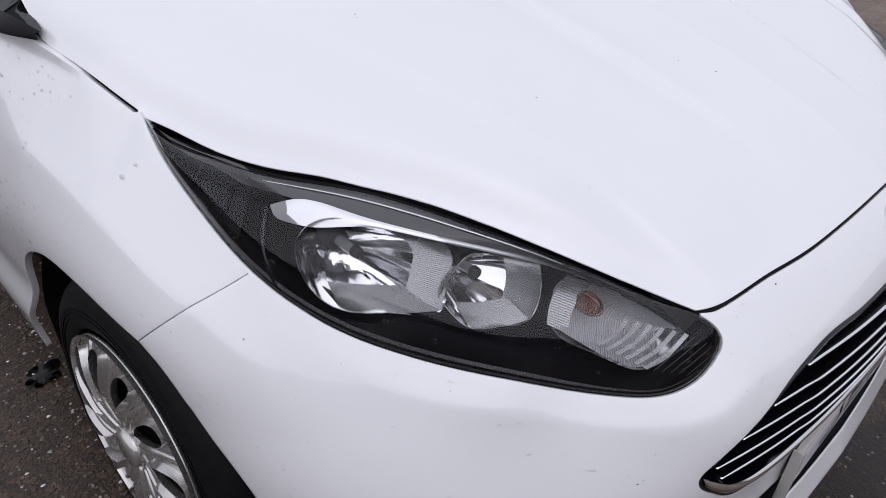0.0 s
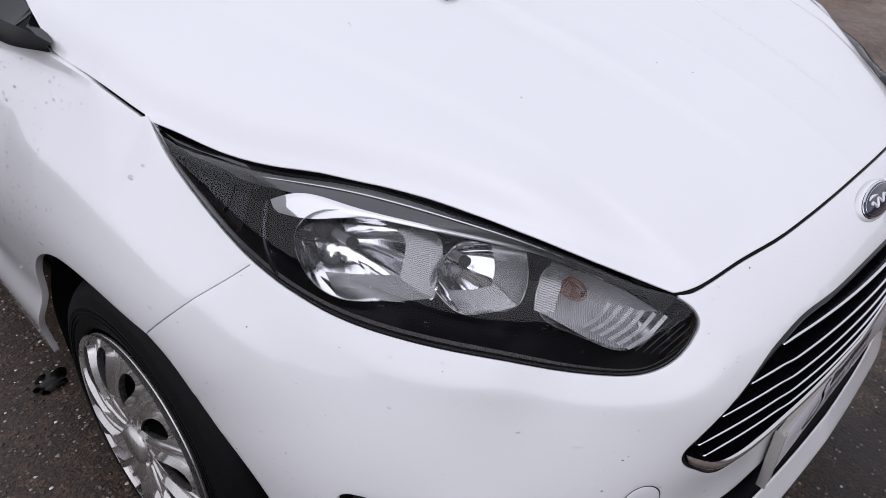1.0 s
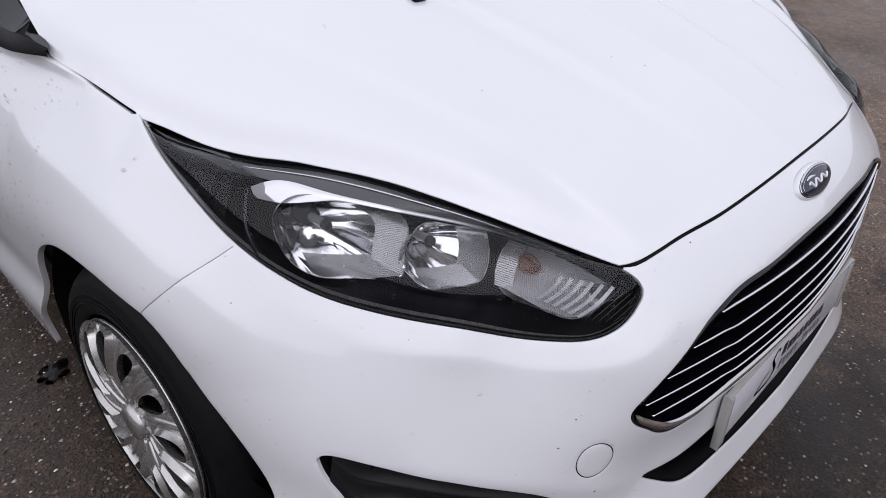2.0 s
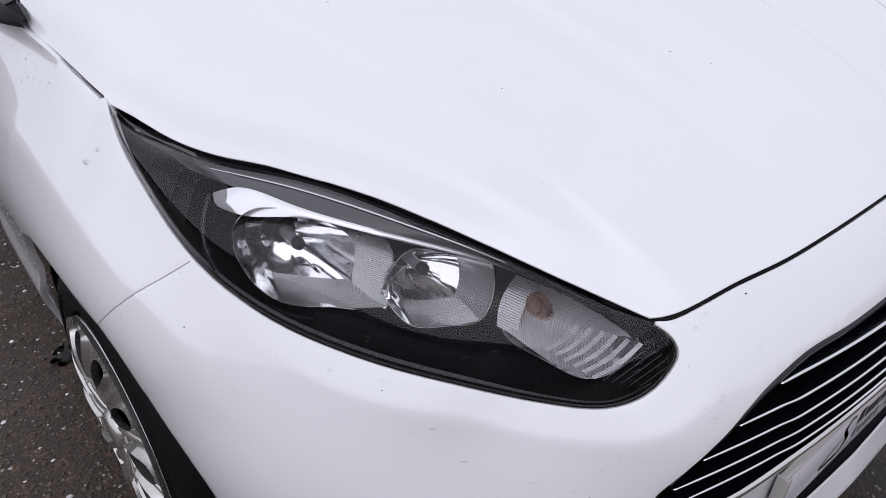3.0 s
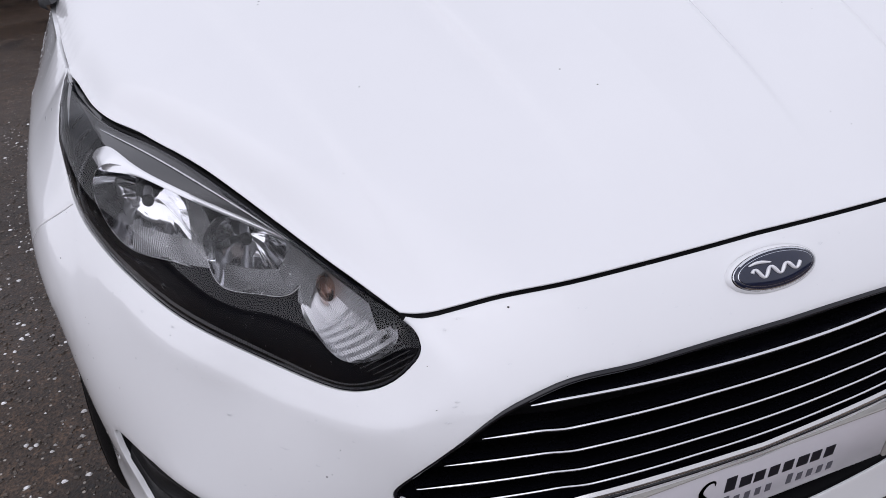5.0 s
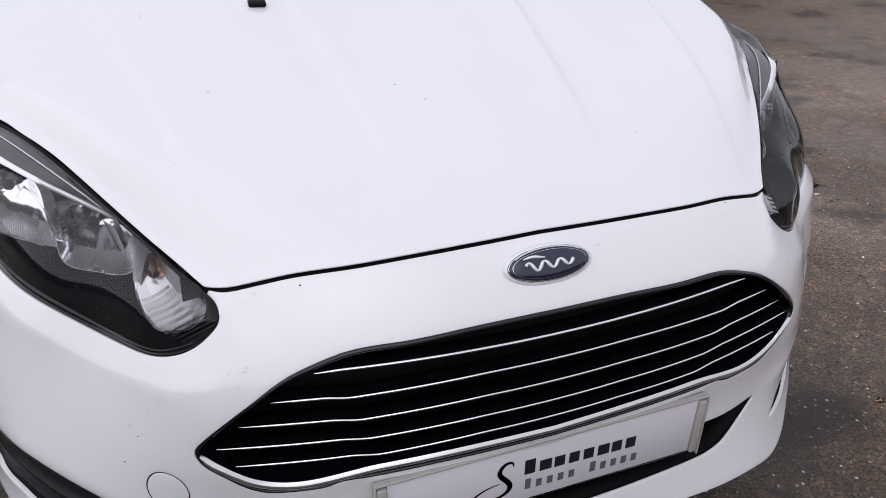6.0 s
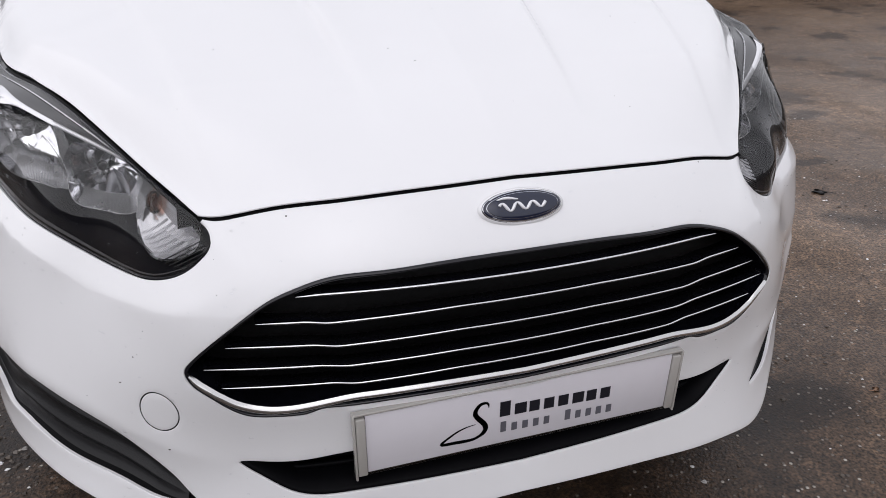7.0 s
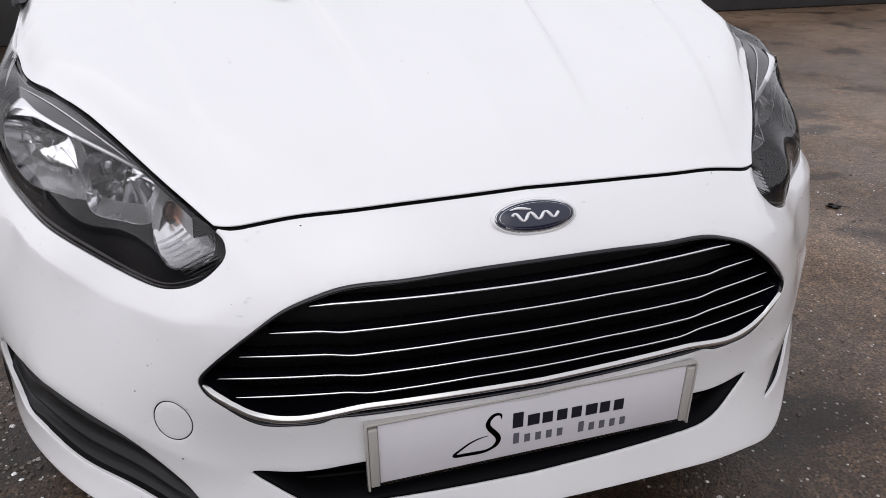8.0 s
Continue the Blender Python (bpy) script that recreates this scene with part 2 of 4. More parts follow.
def hem(bm, depth=0.012, r=0.0015):
    """Turn the free edges of a sheet over, inwards."""
    free = [e for e in bm.edges if len(e.link_faces) == 1]
    out, ring = {}, {}
    for e in free:
        f = e.link_faces[0]
        mid = (e.verts[0].co + e.verts[1].co) / 2
        d = (e.verts[1].co - e.verts[0].co).cross(f.normal).normalized()
        if d.dot(f.calc_center_median() - mid) > 0:
            d = -d
        for v in e.verts:
            out[v] = out.get(v, Vector()) + d
    for v, d in out.items():
        d.normalize()
        n = v.normal.copy()
        ring[v] = [bm.verts.new(v.co + d * r * 0.45 - n * r * 0.15), bm.verts.new(v.co + d * r * 0.7 - n * r * 0.7), bm.verts.new(v.co + d * r * 0.7 - n * depth)]
    for e in free:
        loop = e.link_loops[0]
        a, b = loop.vert, loop.link_loop_next.vert
        chain_a, chain_b = [a, *ring[a]], [b, *ring[b]]
        for i in range(3):
            bm.faces.new((chain_b[i], chain_a[i], chain_a[i + 1], chain_b[i + 1]))
    return bm


def part(name, bm, material, parent=None, label="", smooth=True):
    me = bpy.data.meshes.new(name)
    if smooth:
        for f in bm.faces:
            f.smooth = True
    bm.to_mesh(me)
    bm.free()
    me.materials.append(material)
    ob = new(name, me)
    if parent:
        ob.parent = parent
    return tagged(ob, label) if label else ob


def tube(points, radius, sides=8, closed=False, flat=1.0):
    """A bar along a line. flat squeezes it in height."""
    bm = bmesh.new()
    p = [Vector(q) for q in points]
    n = len(p)
    rings = []
    for i in range(n):
        a, b = (p[(i - 1) % n], p[(i + 1) % n]) if closed else (p[max(0, i - 1)], p[min(n - 1, i + 1)])
        t = (b - a).normalized()
        side = t.cross(Vector((0, 0, 1)))
        side = side.normalized() if side.length > 1e-4 else Vector((1, 0, 0))
        up = side.cross(t)
        r = radius(i / (n - 1)) if callable(radius) else radius
        rings.append([bm.verts.new(p[i] + r * (math.cos(k * math.tau / sides) * side + flat * math.sin(k * math.tau / sides) * up)) for k in range(sides)])
    for i in range(n if closed else n - 1):
        a, b = rings[i], rings[(i + 1) % n]
        for k in range(sides):
            bm.faces.new((a[k], a[(k + 1) % sides], b[(k + 1) % sides], b[k]))
    if not closed:
        bm.faces.new(rings[0][::-1])
        bm.faces.new(rings[-1])
    bmesh.ops.recalc_face_normals(bm, faces=bm.faces)
    return bm


def grid(fn, nu, nv, closed_u=False):
    """A bmesh of fn(u, v), u and v from 0 to 1."""
    bm = bmesh.new()
    vs = [[bm.verts.new(fn(i / (nu if closed_u else nu - 1), j / (nv - 1))) for j in range(nv)] for i in range(nu)]
    for i in range(nu if closed_u else nu - 1):
        for j in range(nv - 1):
            a, b = vs[i], vs[(i + 1) % nu]
            bm.faces.new((a[j], b[j], b[j + 1], a[j + 1]))
    bmesh.ops.remove_doubles(bm, verts=bm.verts, dist=1e-6)
    bmesh.ops.recalc_face_normals(bm, faces=bm.faces)
    return bm


def block(size, at, bevel=0.002, turn=None):
    bm = bmesh.new()
    bmesh.ops.create_cube(bm, size=1)
    bmesh.ops.scale(bm, vec=size, verts=bm.verts)
    if bevel:
        bmesh.ops.bevel(bm, geom=bm.edges[:], offset=bevel, segments=2, affect="EDGES", profile=0.5)
    if turn:
        bmesh.ops.transform(bm, matrix=turn, verts=bm.verts)
    bmesh.ops.translate(bm, vec=at, verts=bm.verts)
    return bm


def mirrored(bm):
    for v in bm.verts:
        v.co.x = -v.co.x
    bmesh.ops.reverse_faces(bm, faces=bm.faces)
    return bm


# ---- ground ----
def asphalt():
    m = mat("wet_asphalt", (0.05, 0.046, 0.043), 0.5)
    n, l = m.node_tree.nodes, m.node_tree.links
    b = n["Principled BSDF"]
    tc = n.new("ShaderNodeTexCoord")

    def noise_tex(scale, detail=6):
        t = n.new("ShaderNodeTexNoise")
        t.inputs["Scale"].default_value, t.inputs["Detail"].default_value = scale, detail
        l.new(tc.outputs["Object"], t.inputs["Vector"])
        return t

    def ramp(src, stops):
        r = n.new("ShaderNodeValToRGB")
        while len(r.color_ramp.elements) < len(stops):
            r.color_ramp.elements.new(0.5)
        for e, (p, c) in zip(r.color_ramp.elements, stops):
            e.position, e.color = p, (*c, 1)
        l.new(src, r.inputs[0])
        return r

    def mixed(fac, a, bb, blend="MIX"):
        x = n.new("ShaderNodeMix")
        x.data_type, x.blend_type = "RGBA", blend
        for key, v in (("Factor", fac), ("A", a), ("B", bb)):
            if hasattr(v, "is_output"):
                l.new(v, x.inputs[key])
            else:
                x.inputs[key].default_value = v
        return x.outputs["Result"]

    big = ramp(noise_tex(0.7, 8).outputs["Fac"], [(0.30, (0.031, 0.0215, 0.0155)), (0.5, (0.058, 0.042, 0.0305)), (0.72, (0.094, 0.071, 0.0535))])
    fine = ramp(noise_tex(130, 5).outputs["Fac"], [(0.36, (0.28, 0.27, 0.26)), (0.64, (1.75, 1.70, 1.63))])
    # paler towards one side: drier there, with sky sheen and car shade painted in
    where = n.new("ShaderNodeSeparateXYZ")
    l.new(tc.outputs["Object"], where.inputs[0])
    drift = n.new("ShaderNodeMath")
    drift.operation = "MULTIPLY_ADD"
    drift.inputs[1].default_value = 1.4
    l.new(noise_tex(0.9, 5).outputs["Fac"], drift.inputs[0])
    l.new(where.outputs[0], drift.inputs[2])
    half = n.new("ShaderNodeMath")
    half.operation = "MULTIPLY"
    half.inputs[1].default_value = 0.5
    l.new(drift.outputs[0], half.inputs[0])
    dry_and_sheen = ramp(half.outputs[0], [(0.42, (0.66, 0.575, 0.51)), (1.0, (2.25, 2.10, 1.95))])
    base = mixed(1.0, mixed(1.0, big.outputs[0], dry_and_sheen.outputs[0], "MULTIPLY"), fine.outputs[0], "MULTIPLY")
    # damp, sunken patches with ragged edges
    damp = ramp(noise_tex(2.6, 9).outputs["Fac"], [(0.575, (1.0, 1.0, 1.0)), (0.63, (0.38, 0.36, 0.345))])
    base = mixed(1.0, base, damp.outputs[0], "MULTIPLY")
    # single dark patches, some of them wet: place, half length, half width
    ragged = noise_tex(5.0, 8).outputs["Color"]
    spread = n.new("ShaderNodeVectorMath")
    spread.operation = "MULTIPLY_ADD"
    spread.inputs[1].default_value = (.24, .24, 0)
    l.new(ragged, spread.inputs[0])
    l.new(tc.outputs["Object"], spread.inputs[2])
    # the patch at (.80, .28) is wet ground with the bumper's contact shade painted in
    for px, py, half_x, half_y in ((3.2, 5.1, 1.15, .85), (2.62, 2.22, .20, .07), (2.10, 1.62, .14, .05), (.80, .28, .27, .17), (1.02, .02, .12, .06), (.30, -.10, .30, .15)):
        away = n.new("ShaderNodeVectorMath")
        away.operation = "MULTIPLY_ADD"
        away.inputs[1].default_value = (1 / half_x, 1 / half_y, 0)
        away.inputs[2].default_value = (-(px + .12) / half_x, -(py + .12) / half_y, 0)
        l.new(spread.outputs[0], away.inputs[0])
        far = n.new("ShaderNodeVectorMath")
        far.operation = "LENGTH"
        l.new(away.outputs[0], far.inputs[0])
        base = mixed(1.0, base, ramp(far.outputs["Value"], [(.55, (.34, .32, .305)), (1.0, (1.0, 1.0, 1.0))]).outputs[0], "MULTIPLY")
    v = n.new("ShaderNodeTexVoronoi")
    v.inputs["Scale"].default_value = 75
    l.new(tc.outputs["Object"], v.inputs["Vector"])
    size = ramp(v.outputs["Distance"], [(0.22, (1, 1, 1)), (0.34, (0, 0, 0))])
    pick = n.new("ShaderNodeSeparateColor")
    l.new(v.outputs["Color"], pick.inputs[0])
    chosen = ramp(pick.outputs[0], [(0.66, (0, 0, 0)), (0.76, (1, 1, 1))])
    both = mixed(1.0, size.outputs[0], chosen.outputs[0], "MULTIPLY")
    v2 = n.new("ShaderNodeTexVoronoi")
    v2.inputs["Scale"].default_value = 48
    l.new(tc.outputs["Object"], v2.inputs["Vector"])
    grain = n.new("ShaderNodeSeparateColor")
    l.new(v2.outputs["Color"], grain.inputs[0])
    base = mixed(1.0, base, ramp(grain.outputs[0], [(0.0, (0.68, 0.67, 0.66)), (0.7, (1.0, 0.98, 0.96)), (1.0, (1.5, 1.46, 1.40))]).outputs[0], "MULTIPLY")
    tone = ramp(pick.outputs[1], [(0.0, (0.10, 0.085, 0.07)), (0.72, (0.18, 0.15, 0.125)), (0.97, (0.50, 0.46, 0.41))])
    l.new(mixed(both, base, tone.outputs[0]), b.inputs["Base Color"])
    wet = ramp(noise_tex(1.6, 7).outputs["Fac"], [(0.40, (0.30, 0.30, 0.30)), (0.62, (0.58, 0.58, 0.58))])
    l.new(wet.outputs[0], b.inputs["Roughness"])
    b.inputs["Coat Weight"].default_value, b.inputs["Coat Roughness"].default_value = 0.08, 0.25
    b.inputs["Specular IOR Level"].default_value = 0.35
    bp = n.new("ShaderNodeBump")
    bp.inputs["Strength"].default_value, bp.inputs["Distance"].default_value = 0.8, 0.006
    l.new(mixed(0.5, noise_tex(160, 6).outputs["Fac"], both), bp.inputs["Height"])
    l.new(bp.outputs["Normal"], b.inputs["Normal"])
    return m


ASPHALT = asphalt()
gb = bmesh.new()
bmesh.ops.create_grid(gb, x_segments=60, y_segments=60, size=1)
for v in gb.verts:
    # close cells near the car, wide ones towards the horizon
    v.co.x, v.co.y = [math.copysign(abs(c)**3 * 600 + abs(c) * 6, c) for c in (v.co.x, v.co.y)]
    v.co.z = -0.0005
tagged(part("ground", gb, ASPHALT), "wet dark asphalt yard with pale stone chips", "ground", kind="structure")

# ---- the car ----
car = tagged(new("car"), "white hatchback car with black grille, wet with rain", "car")
LAMP_LOW = curve([(.745, .742, .862), (.757, .680, .834), (.760, .600, .795), (.757, .535, .764), (.747, .482, .738), (.730, .440, .716), (.708, .400, .697), (.676, .340, .685), (.645, .284, .681), (.603, .232, .671), (.556, .195, .651), (.514, .152, .643), (.480, .118, .646), (.445, .101, .657), (.414, .097, .679), (.402, .101, .694), (.403, .114, .708), (.413, .134, .716)], 0.004)
FRONT = curve([(.413, .136, .718), (.397, .127, .726), (.375, .119, .7305), (.317, .107, .737), (.252, .094, .743), (.185, .087, .747), (.10, .083, .7495), (0, .081, .752)], 0.006)
LAMP_TOP = curve([(.745, .742, .863), (.730, .698, .847), (.713, .633, .843), (.694, .579, .839), (.674, .540, .836), (.652, .506, .834), (.630, .468, .833), (.608, .434, .828), (.578, .388, .816), (.547, .337, .802), (.505, .270, .779), (.465, .211, .754), (.439, .175, .736), (.413, .136, .718)], 0.004)
SEAM = curve([(.757, .503, .749), (.778, .521, .731), (.804, .544, .710), (.832, .573, .681), (.859, .632, .623)], 0.005)
k_seam = ((LAMP_LOW - SEAM[0])**2).sum(1).argmin()
HUB_Y, HUB_Z, ARCH_R = .789, .290, .362


ARCH_FRONT = curve([(.859, .632, .623), (.856, .592, .600), (.848, .570, .572), (.840, .551, .544), (.834, .532, .516), (.828, .508, .488), (.822, .472, .440), (.818, .450, .400), (.816, .436, .365), (.816, .430, .335)], 0.006)
ARCH_REAR = curve([(.859, .632, .623), (.864, .686, .630), (.867, .740, .637), (.874, .814, .640), (.880, .891, .632), (.884, .960, .604), (.884, 1.05, .531), (.880, 1.11, .440), (.870, 1.17, .360), (.860, 1.225, .290), (.840, 1.275, .190)], 0.008)
BOTTOM = curve([tuple(ARCH_FRONT[-1]), (.805, .395, .333), (.790, .362, .330), (.762, .311, .324), (.717, .243, .318), (.661, .174, .302), (.605, .118, .286), (.565, .088, .268), (.52, .06, .238), (.47, .03, .230), (.42, .018, .237), (.34, .004, .243), (.26, -.002, .248), (.15, -.012, .253), (0, -.02, .261)], 0.008)


seam_top = curve([(.745, .742, .863), (.753, .795, .874), (.763, .882, .887), (.772, .96, .895), (.782, 1.05, .898), (.80, 1.2, .900), (.80, 1.45, .905)], 0.01)
SHOULDER = .030
def evened(shift, line, reach):
    """Values along a line, smoothed over a reach."""
    s = np.r_[0, np.cumsum(np.linalg.norm(np.diff(line, axis=0), axis=1))]
    w = np.exp(-((s[:, None] - s[None]) / reach)**2)
    return (w / w.sum(1)[:, None]) @ shift


HOOD_EDGE = np.vstack([FRONT[::-1], LAMP_TOP[::-1][1:], seam_top[1:26]])[::2]
hood_lift = evened(HOOD_EDGE[:, 2] - hood(HOOD_EDGE[:, :2])[:, 2], HOOD_EDGE, .075)


SIDE_EDGE = np.vstack([LAMP_TOP[::-1], seam_top[1:40]])[:, :2]


def bonnet_skin(xy, lift=0.0):
    """The bonnet, drawn to its front edge, the lamps and the wings, with a raised shoulder along the lamps."""
    p = hood(xy, lift)
    q = np.column_stack([np.abs(p[:, 0]), p[:, 1]])
    for i in range(0, len(q), 2000):
        d2 = ((q[i:i + 2000, None] - HOOD_EDGE[None, :, :2])**2).sum(-1)
        near = d2.min(1)
        w = np.exp(-(d2 - near[:, None]) / .06**2)
        p[i:i + 2000, 2] += (w / w.sum(1)[:, None]) @ hood_lift * np.exp(-near / .17**2)
        d = np.sqrt(((q[i:i + 2000, None] - SIDE_EDGE[None])**2).sum(-1).min(1))
        p[i:i + 2000, 2] += SHOULDER * np.clip((q[i:i + 2000, 1] - .12) / .20, 0, 1) * (1 - np.exp(-(d / .027)**2)) * np.exp(-(d / .17)**2)
    return p


FRONT_LOW = bonnet_skin(FRONT[:, :2]) + np.array((0, -.0032, -.0066)) * np.clip(.7 + (.413 - FRONT[:, :1]) / .07, 0, 1)
WING_TOP = bonnet_skin(seam_top[:, :2] - (.0042, 0)) + np.array((.0068, 0, -.0028))
# pressed lines, also shaped to stand in for reflection edges: one runs down the wing onto the bumper's corner, one
# under the lamp
CORNER_LINE = curve([(1.62, .77), (1.44, .768), (1.365, .760), (1.285, .746), (1.217, .731), (1.150, .714), (1.100, .700), (1.048, .676), (1.007, .648), (.990, .612), (.975, .57)], 0.006)
LEDGE_LINE = curve([(1.03, .708), (.985, .696), (.94, .681), (.90, .669), (.85, .657), (.783, .652), (.711, .643), (.64, .626), (.596, .618), (.518, .612), (.484, .614), (.447, .623), (.408, .642), (.375, .666), (.35, .69)], 0.006)

FANG_LINE = curve([(.425, .368), (.47, .390), (.52, .409), (.58, .434), (.66, .464), (.74, .488), (.80, .502)], 0.006)


def pressed(q):
    """How far the pressed lines stand proud of the skin: a short slope above each line, a long one below."""
    out = np.zeros(len(q))
    for line, high, core in ((CORNER_LINE, .0070, .007), (LEDGE_LINE, .0095, .004), (FANG_LINE, .0055, .003)):
        ends = np.sin(np.linspace(0, 1, len(line)) * math.pi).clip(0, .5) * 2
        for i in range(0, len(q), 2000):
            part_q = q[i:i + 2000]
            d2 = ((part_q[:, None] - line[None])**2).sum(-1)
            k = d2.argmin(1)
            d = np.sqrt(d2.min(1) + core**2) - core
            below = 1 / (1 + np.exp((part_q[:, 1] - line[k, 1]) / .008))
            out[i:i + 2000] += high * ends[k] * np.exp(-d / (.030 + .030 * below))
    return out


EDGES = np.vstack([FRONT_LOW[::2], LAMP_LOW[::3], WING_TOP[::2]])
edge_uz_all = unskin(EDGES)
edge_shift = EDGES - skin(edge_uz_all, -pressed(edge_uz_all))


def body(uz, inside=0.0):
    """The skin, drawn exactly to the edges of lamp and bonnet."""
    uz = np.asarray(uz, float)
    q = np.column_stack([np.abs(uz[:, 0]), uz[:, 1]])
    p = skin(uz, inside - pressed(q))
    side = np.where(uz[:, 0] < 0, -1.0, 1.0)
    for i in range(0, len(q), 2000):
        d2 = ((q[i:i + 2000, None] - edge_uz_all[None])**2).sum(-1)
        near = d2.min(1)
        w = np.exp(-(d2 - near[:, None]) / .012**2)
        shift = (w / w.sum(1)[:, None]) @ edge_shift * np.exp(-near / .045**2)[:, None]
        shift[:, 0] *= side[i:i + 2000]
        p[i:i + 2000] += shift
    return p


front_uz = unskin(FRONT_LOW)
low_uz = unskin(LAMP_LOW)
seam_uz = unskin(SEAM)
half = np.vstack([front_uz[::-1][:-1], low_uz[::-1][1:][: len(low_uz) - k_seam], (seam_uz[1:] - (0.0022, 0)), unskin(ARCH_FRONT)[1:], unskin(BOTTOM)[1:]])
other = half[1:-1][::-1] * (-1, 1)
outline = np.vstack([half, other])
GRILLE = curve([(0, .674), (.134, .671), (.20, .668), (.269, .664), (.31, .653), (.343, .640), (.373, .621), (.419, .585), (.453, .553), (.464, .536), (.459, .519), (.436, .497), (.410, .474), (.386, .461), (.355, .4575), (.322, .4575), (.306, .460), (.294, .4650), (.27, .4665), (.20, .467), (.10, .4675), (0, .4675)], 0.006)
INTAKE = curve([(0, .387), (.15, .385), (.28, .380), (.37, .377), (.413, .375), (.404, .366), (.384, .351), (.362, .335), (.336, .320), (.30, .312), (.26, .311), (.154, .310), (0, .309)], 0.006)
FOG = curve([(.906, .480), (.897, .490), (.883, .4945), (.860, .4955), (.841, .4945), (.785, .489), (.763, .486), (.720, .477), (.678, .463), (.622, .442), (.592, .428), (.562, .408), (.533, .383), (.503, .352), (.484, .326), (.472, .310), (.500, .309), (.555, .320), (.588, .332), (.640, .344), (.696, .354), (.755, .370), (.805, .377), (.848, .379), (.863, .388), (.873, .405), (.884, .425), (.897, .448), (.906, .480)], 0.006)[:-1] - (0, .006)


def both_halves(c):
    return np.vstack([c, c[1:-1][::-1] * (-1, 1)])


grille_hole, intake_hole = both_halves(GRILLE), both_halves(INTAKE)
tow = np.array([(-.511 + .0300 * math.cos(a), .4655 + .0335 * math.sin(a)) for a in np.linspace(0, math.tau, 48, endpoint=False)])
holes = [grille_hole, intake_hole, FOG, FOG * (-1, 1), tow]
part("bumper", hem(sheet(outline, holes, 0.0075, body), .012, .0012), PAINT, car, "glossy white bumper beaded with rain")
part("tow_eye_cover", hem(sheet((tow - (-.511, .4655)) * .90 + (-.511, .4655), [], 0.008, body), 0.01, 0.001), PAINT, car)
# a dark ring added in the gap round the cover, as its shade
part("cover_gap", tube([Vector(p) for p in body((tow - (-.511, .4655)) * .952 + (-.511, .4655), .0012)], .0011, 6, closed=True), RUBBER, car)
for s in (-1, 1):
    edge_uz = np.vstack([low_uz[:k_seam + 1][::-1], unskin(WING_TOP)[1:], [(PLAN_U[-1] - .12, .6), (PLAN_U[-1] - .12, .20)], [(unskin([(.885, 1.42, .3)])[0][0], .196)], unskin(ARCH_REAR)[::-1], seam_uz[::-1][1:-1] + (0.0022, 0)])
    bm = sheet(edge_uz * (s, 1), [], 0.008, body)
    part("wing", hem(bm, .012, .0012), PAINT, car)
hood_edge = np.vstack([FRONT[::-1][:, :2], LAMP_TOP[::-1][1:, :2], seam_top[1:42, :2] - (.0042, 0)])
rear = [(.768, .972), (.757, 1.06), (.745, 1.14), (.728, 1.22), (.6, 1.19), (.4, 1.14), (.2, 1.12), (0, 1.115)]
hood_half = np.vstack([hood_edge[hood_edge[:, 1] < .955], rear])
hood_outline = np.vstack([hood_half, hood_half[1:-1][::-1] * (-1, 1)])
part("bonnet", hem(sheet(hood_outline, [], 0.0068, bonnet_skin), 0.0022, 0.0012), PAINT, car, "white bonnet with soft pressed creases")

# ---- inside of the nose: dark panels that close the openings ----
def inner_panel(name, u0, u1, z0, z1, deep):
    return part(name, grid(lambda a, b: Vector(skin(np.array([(u0 + (u1 - u0) * a, z0 + (z1 - z0) * b)]), deep)[0]), 40, 10), BLACK_MATT, car)


inner_panel("radiator_panel", -.60, .60, .27, .66, .07)
part("slam_panel", grid(lambda a, b: Vector(bonnet_skin(np.array([(-.44 + .88 * a, np.interp(abs(-.44 + .88 * a), FRONT[::-1, 0], FRONT[::-1, 1]) - .004 + .09 * b)]), -.009)[0]), 40, 4), BLACK_MATT, car)
for s in (-1, 1):
    part("bonnet_seal", tube([(s * x, y + .005, z - .013) for x, y, z in curve(LAMP_TOP[14:][::6], 0.01)], .006, 6), RUBBER, car)
    part("wing_seal", tube([(s * (x - .002), y, z - .017) for x, y, z in curve(seam_top[8:24:4], 0.015)], .004, 6), RUBBER, car)
    part("inner_wing", grid(lambda a, b: Vector((s * (.55 + .1 * b), .55 + .6 * a, .30 + .48 * b)), 4, 4), BLACK_MATT, car)

# undertray behind the lower lip
LIP = body(unskin(BOTTOM))
BOT = curve(np.vstack([LIP, body(unskin(BOTTOM) * (-1, 1))[1:][::-1]])[::6], 0.03)
part("undertray", grid(lambda a, b: Vector([np.interp(a, np.linspace(0, 1, len(BOT)), BOT[:, c]) for c in range(3)]) + Vector((0, .012 + .30 * b, .010 - .05 * math.sin(b * 1.6))), 70, 6), BLACK_MATT, car)

# ---- grille ----
def along(c, s):
    k = s * (len(c) - 1)
    i = int(min(k, len(c) - 2))
    return c[i] + (c[i + 1] - c[i]) * (k - i)


def on_skin(x, z, deep=0.0):
    """The place on the nose at a distance x from the middle."""
    return Vector(skin(np.array([(math.copysign(np.interp(abs(x), fine_x, fine_u), x), z)]), deep)[0])


def grown(loop, d):
    """A closed line in u and z, moved inwards by d."""
    t = np.roll(loop, -1, 0) - np.roll(loop, 1, 0)
    n = np.column_stack([-t[:, 1], t[:, 0]])
    n /= np.linalg.norm(n, axis=1)[:, None]
    area = (loop[:, 0] * np.roll(loop[:, 1], -1) - np.roll(loop[:, 0], -1) * loop[:, 1]).sum()
    return loop + n * (d if area > 0 else -d)


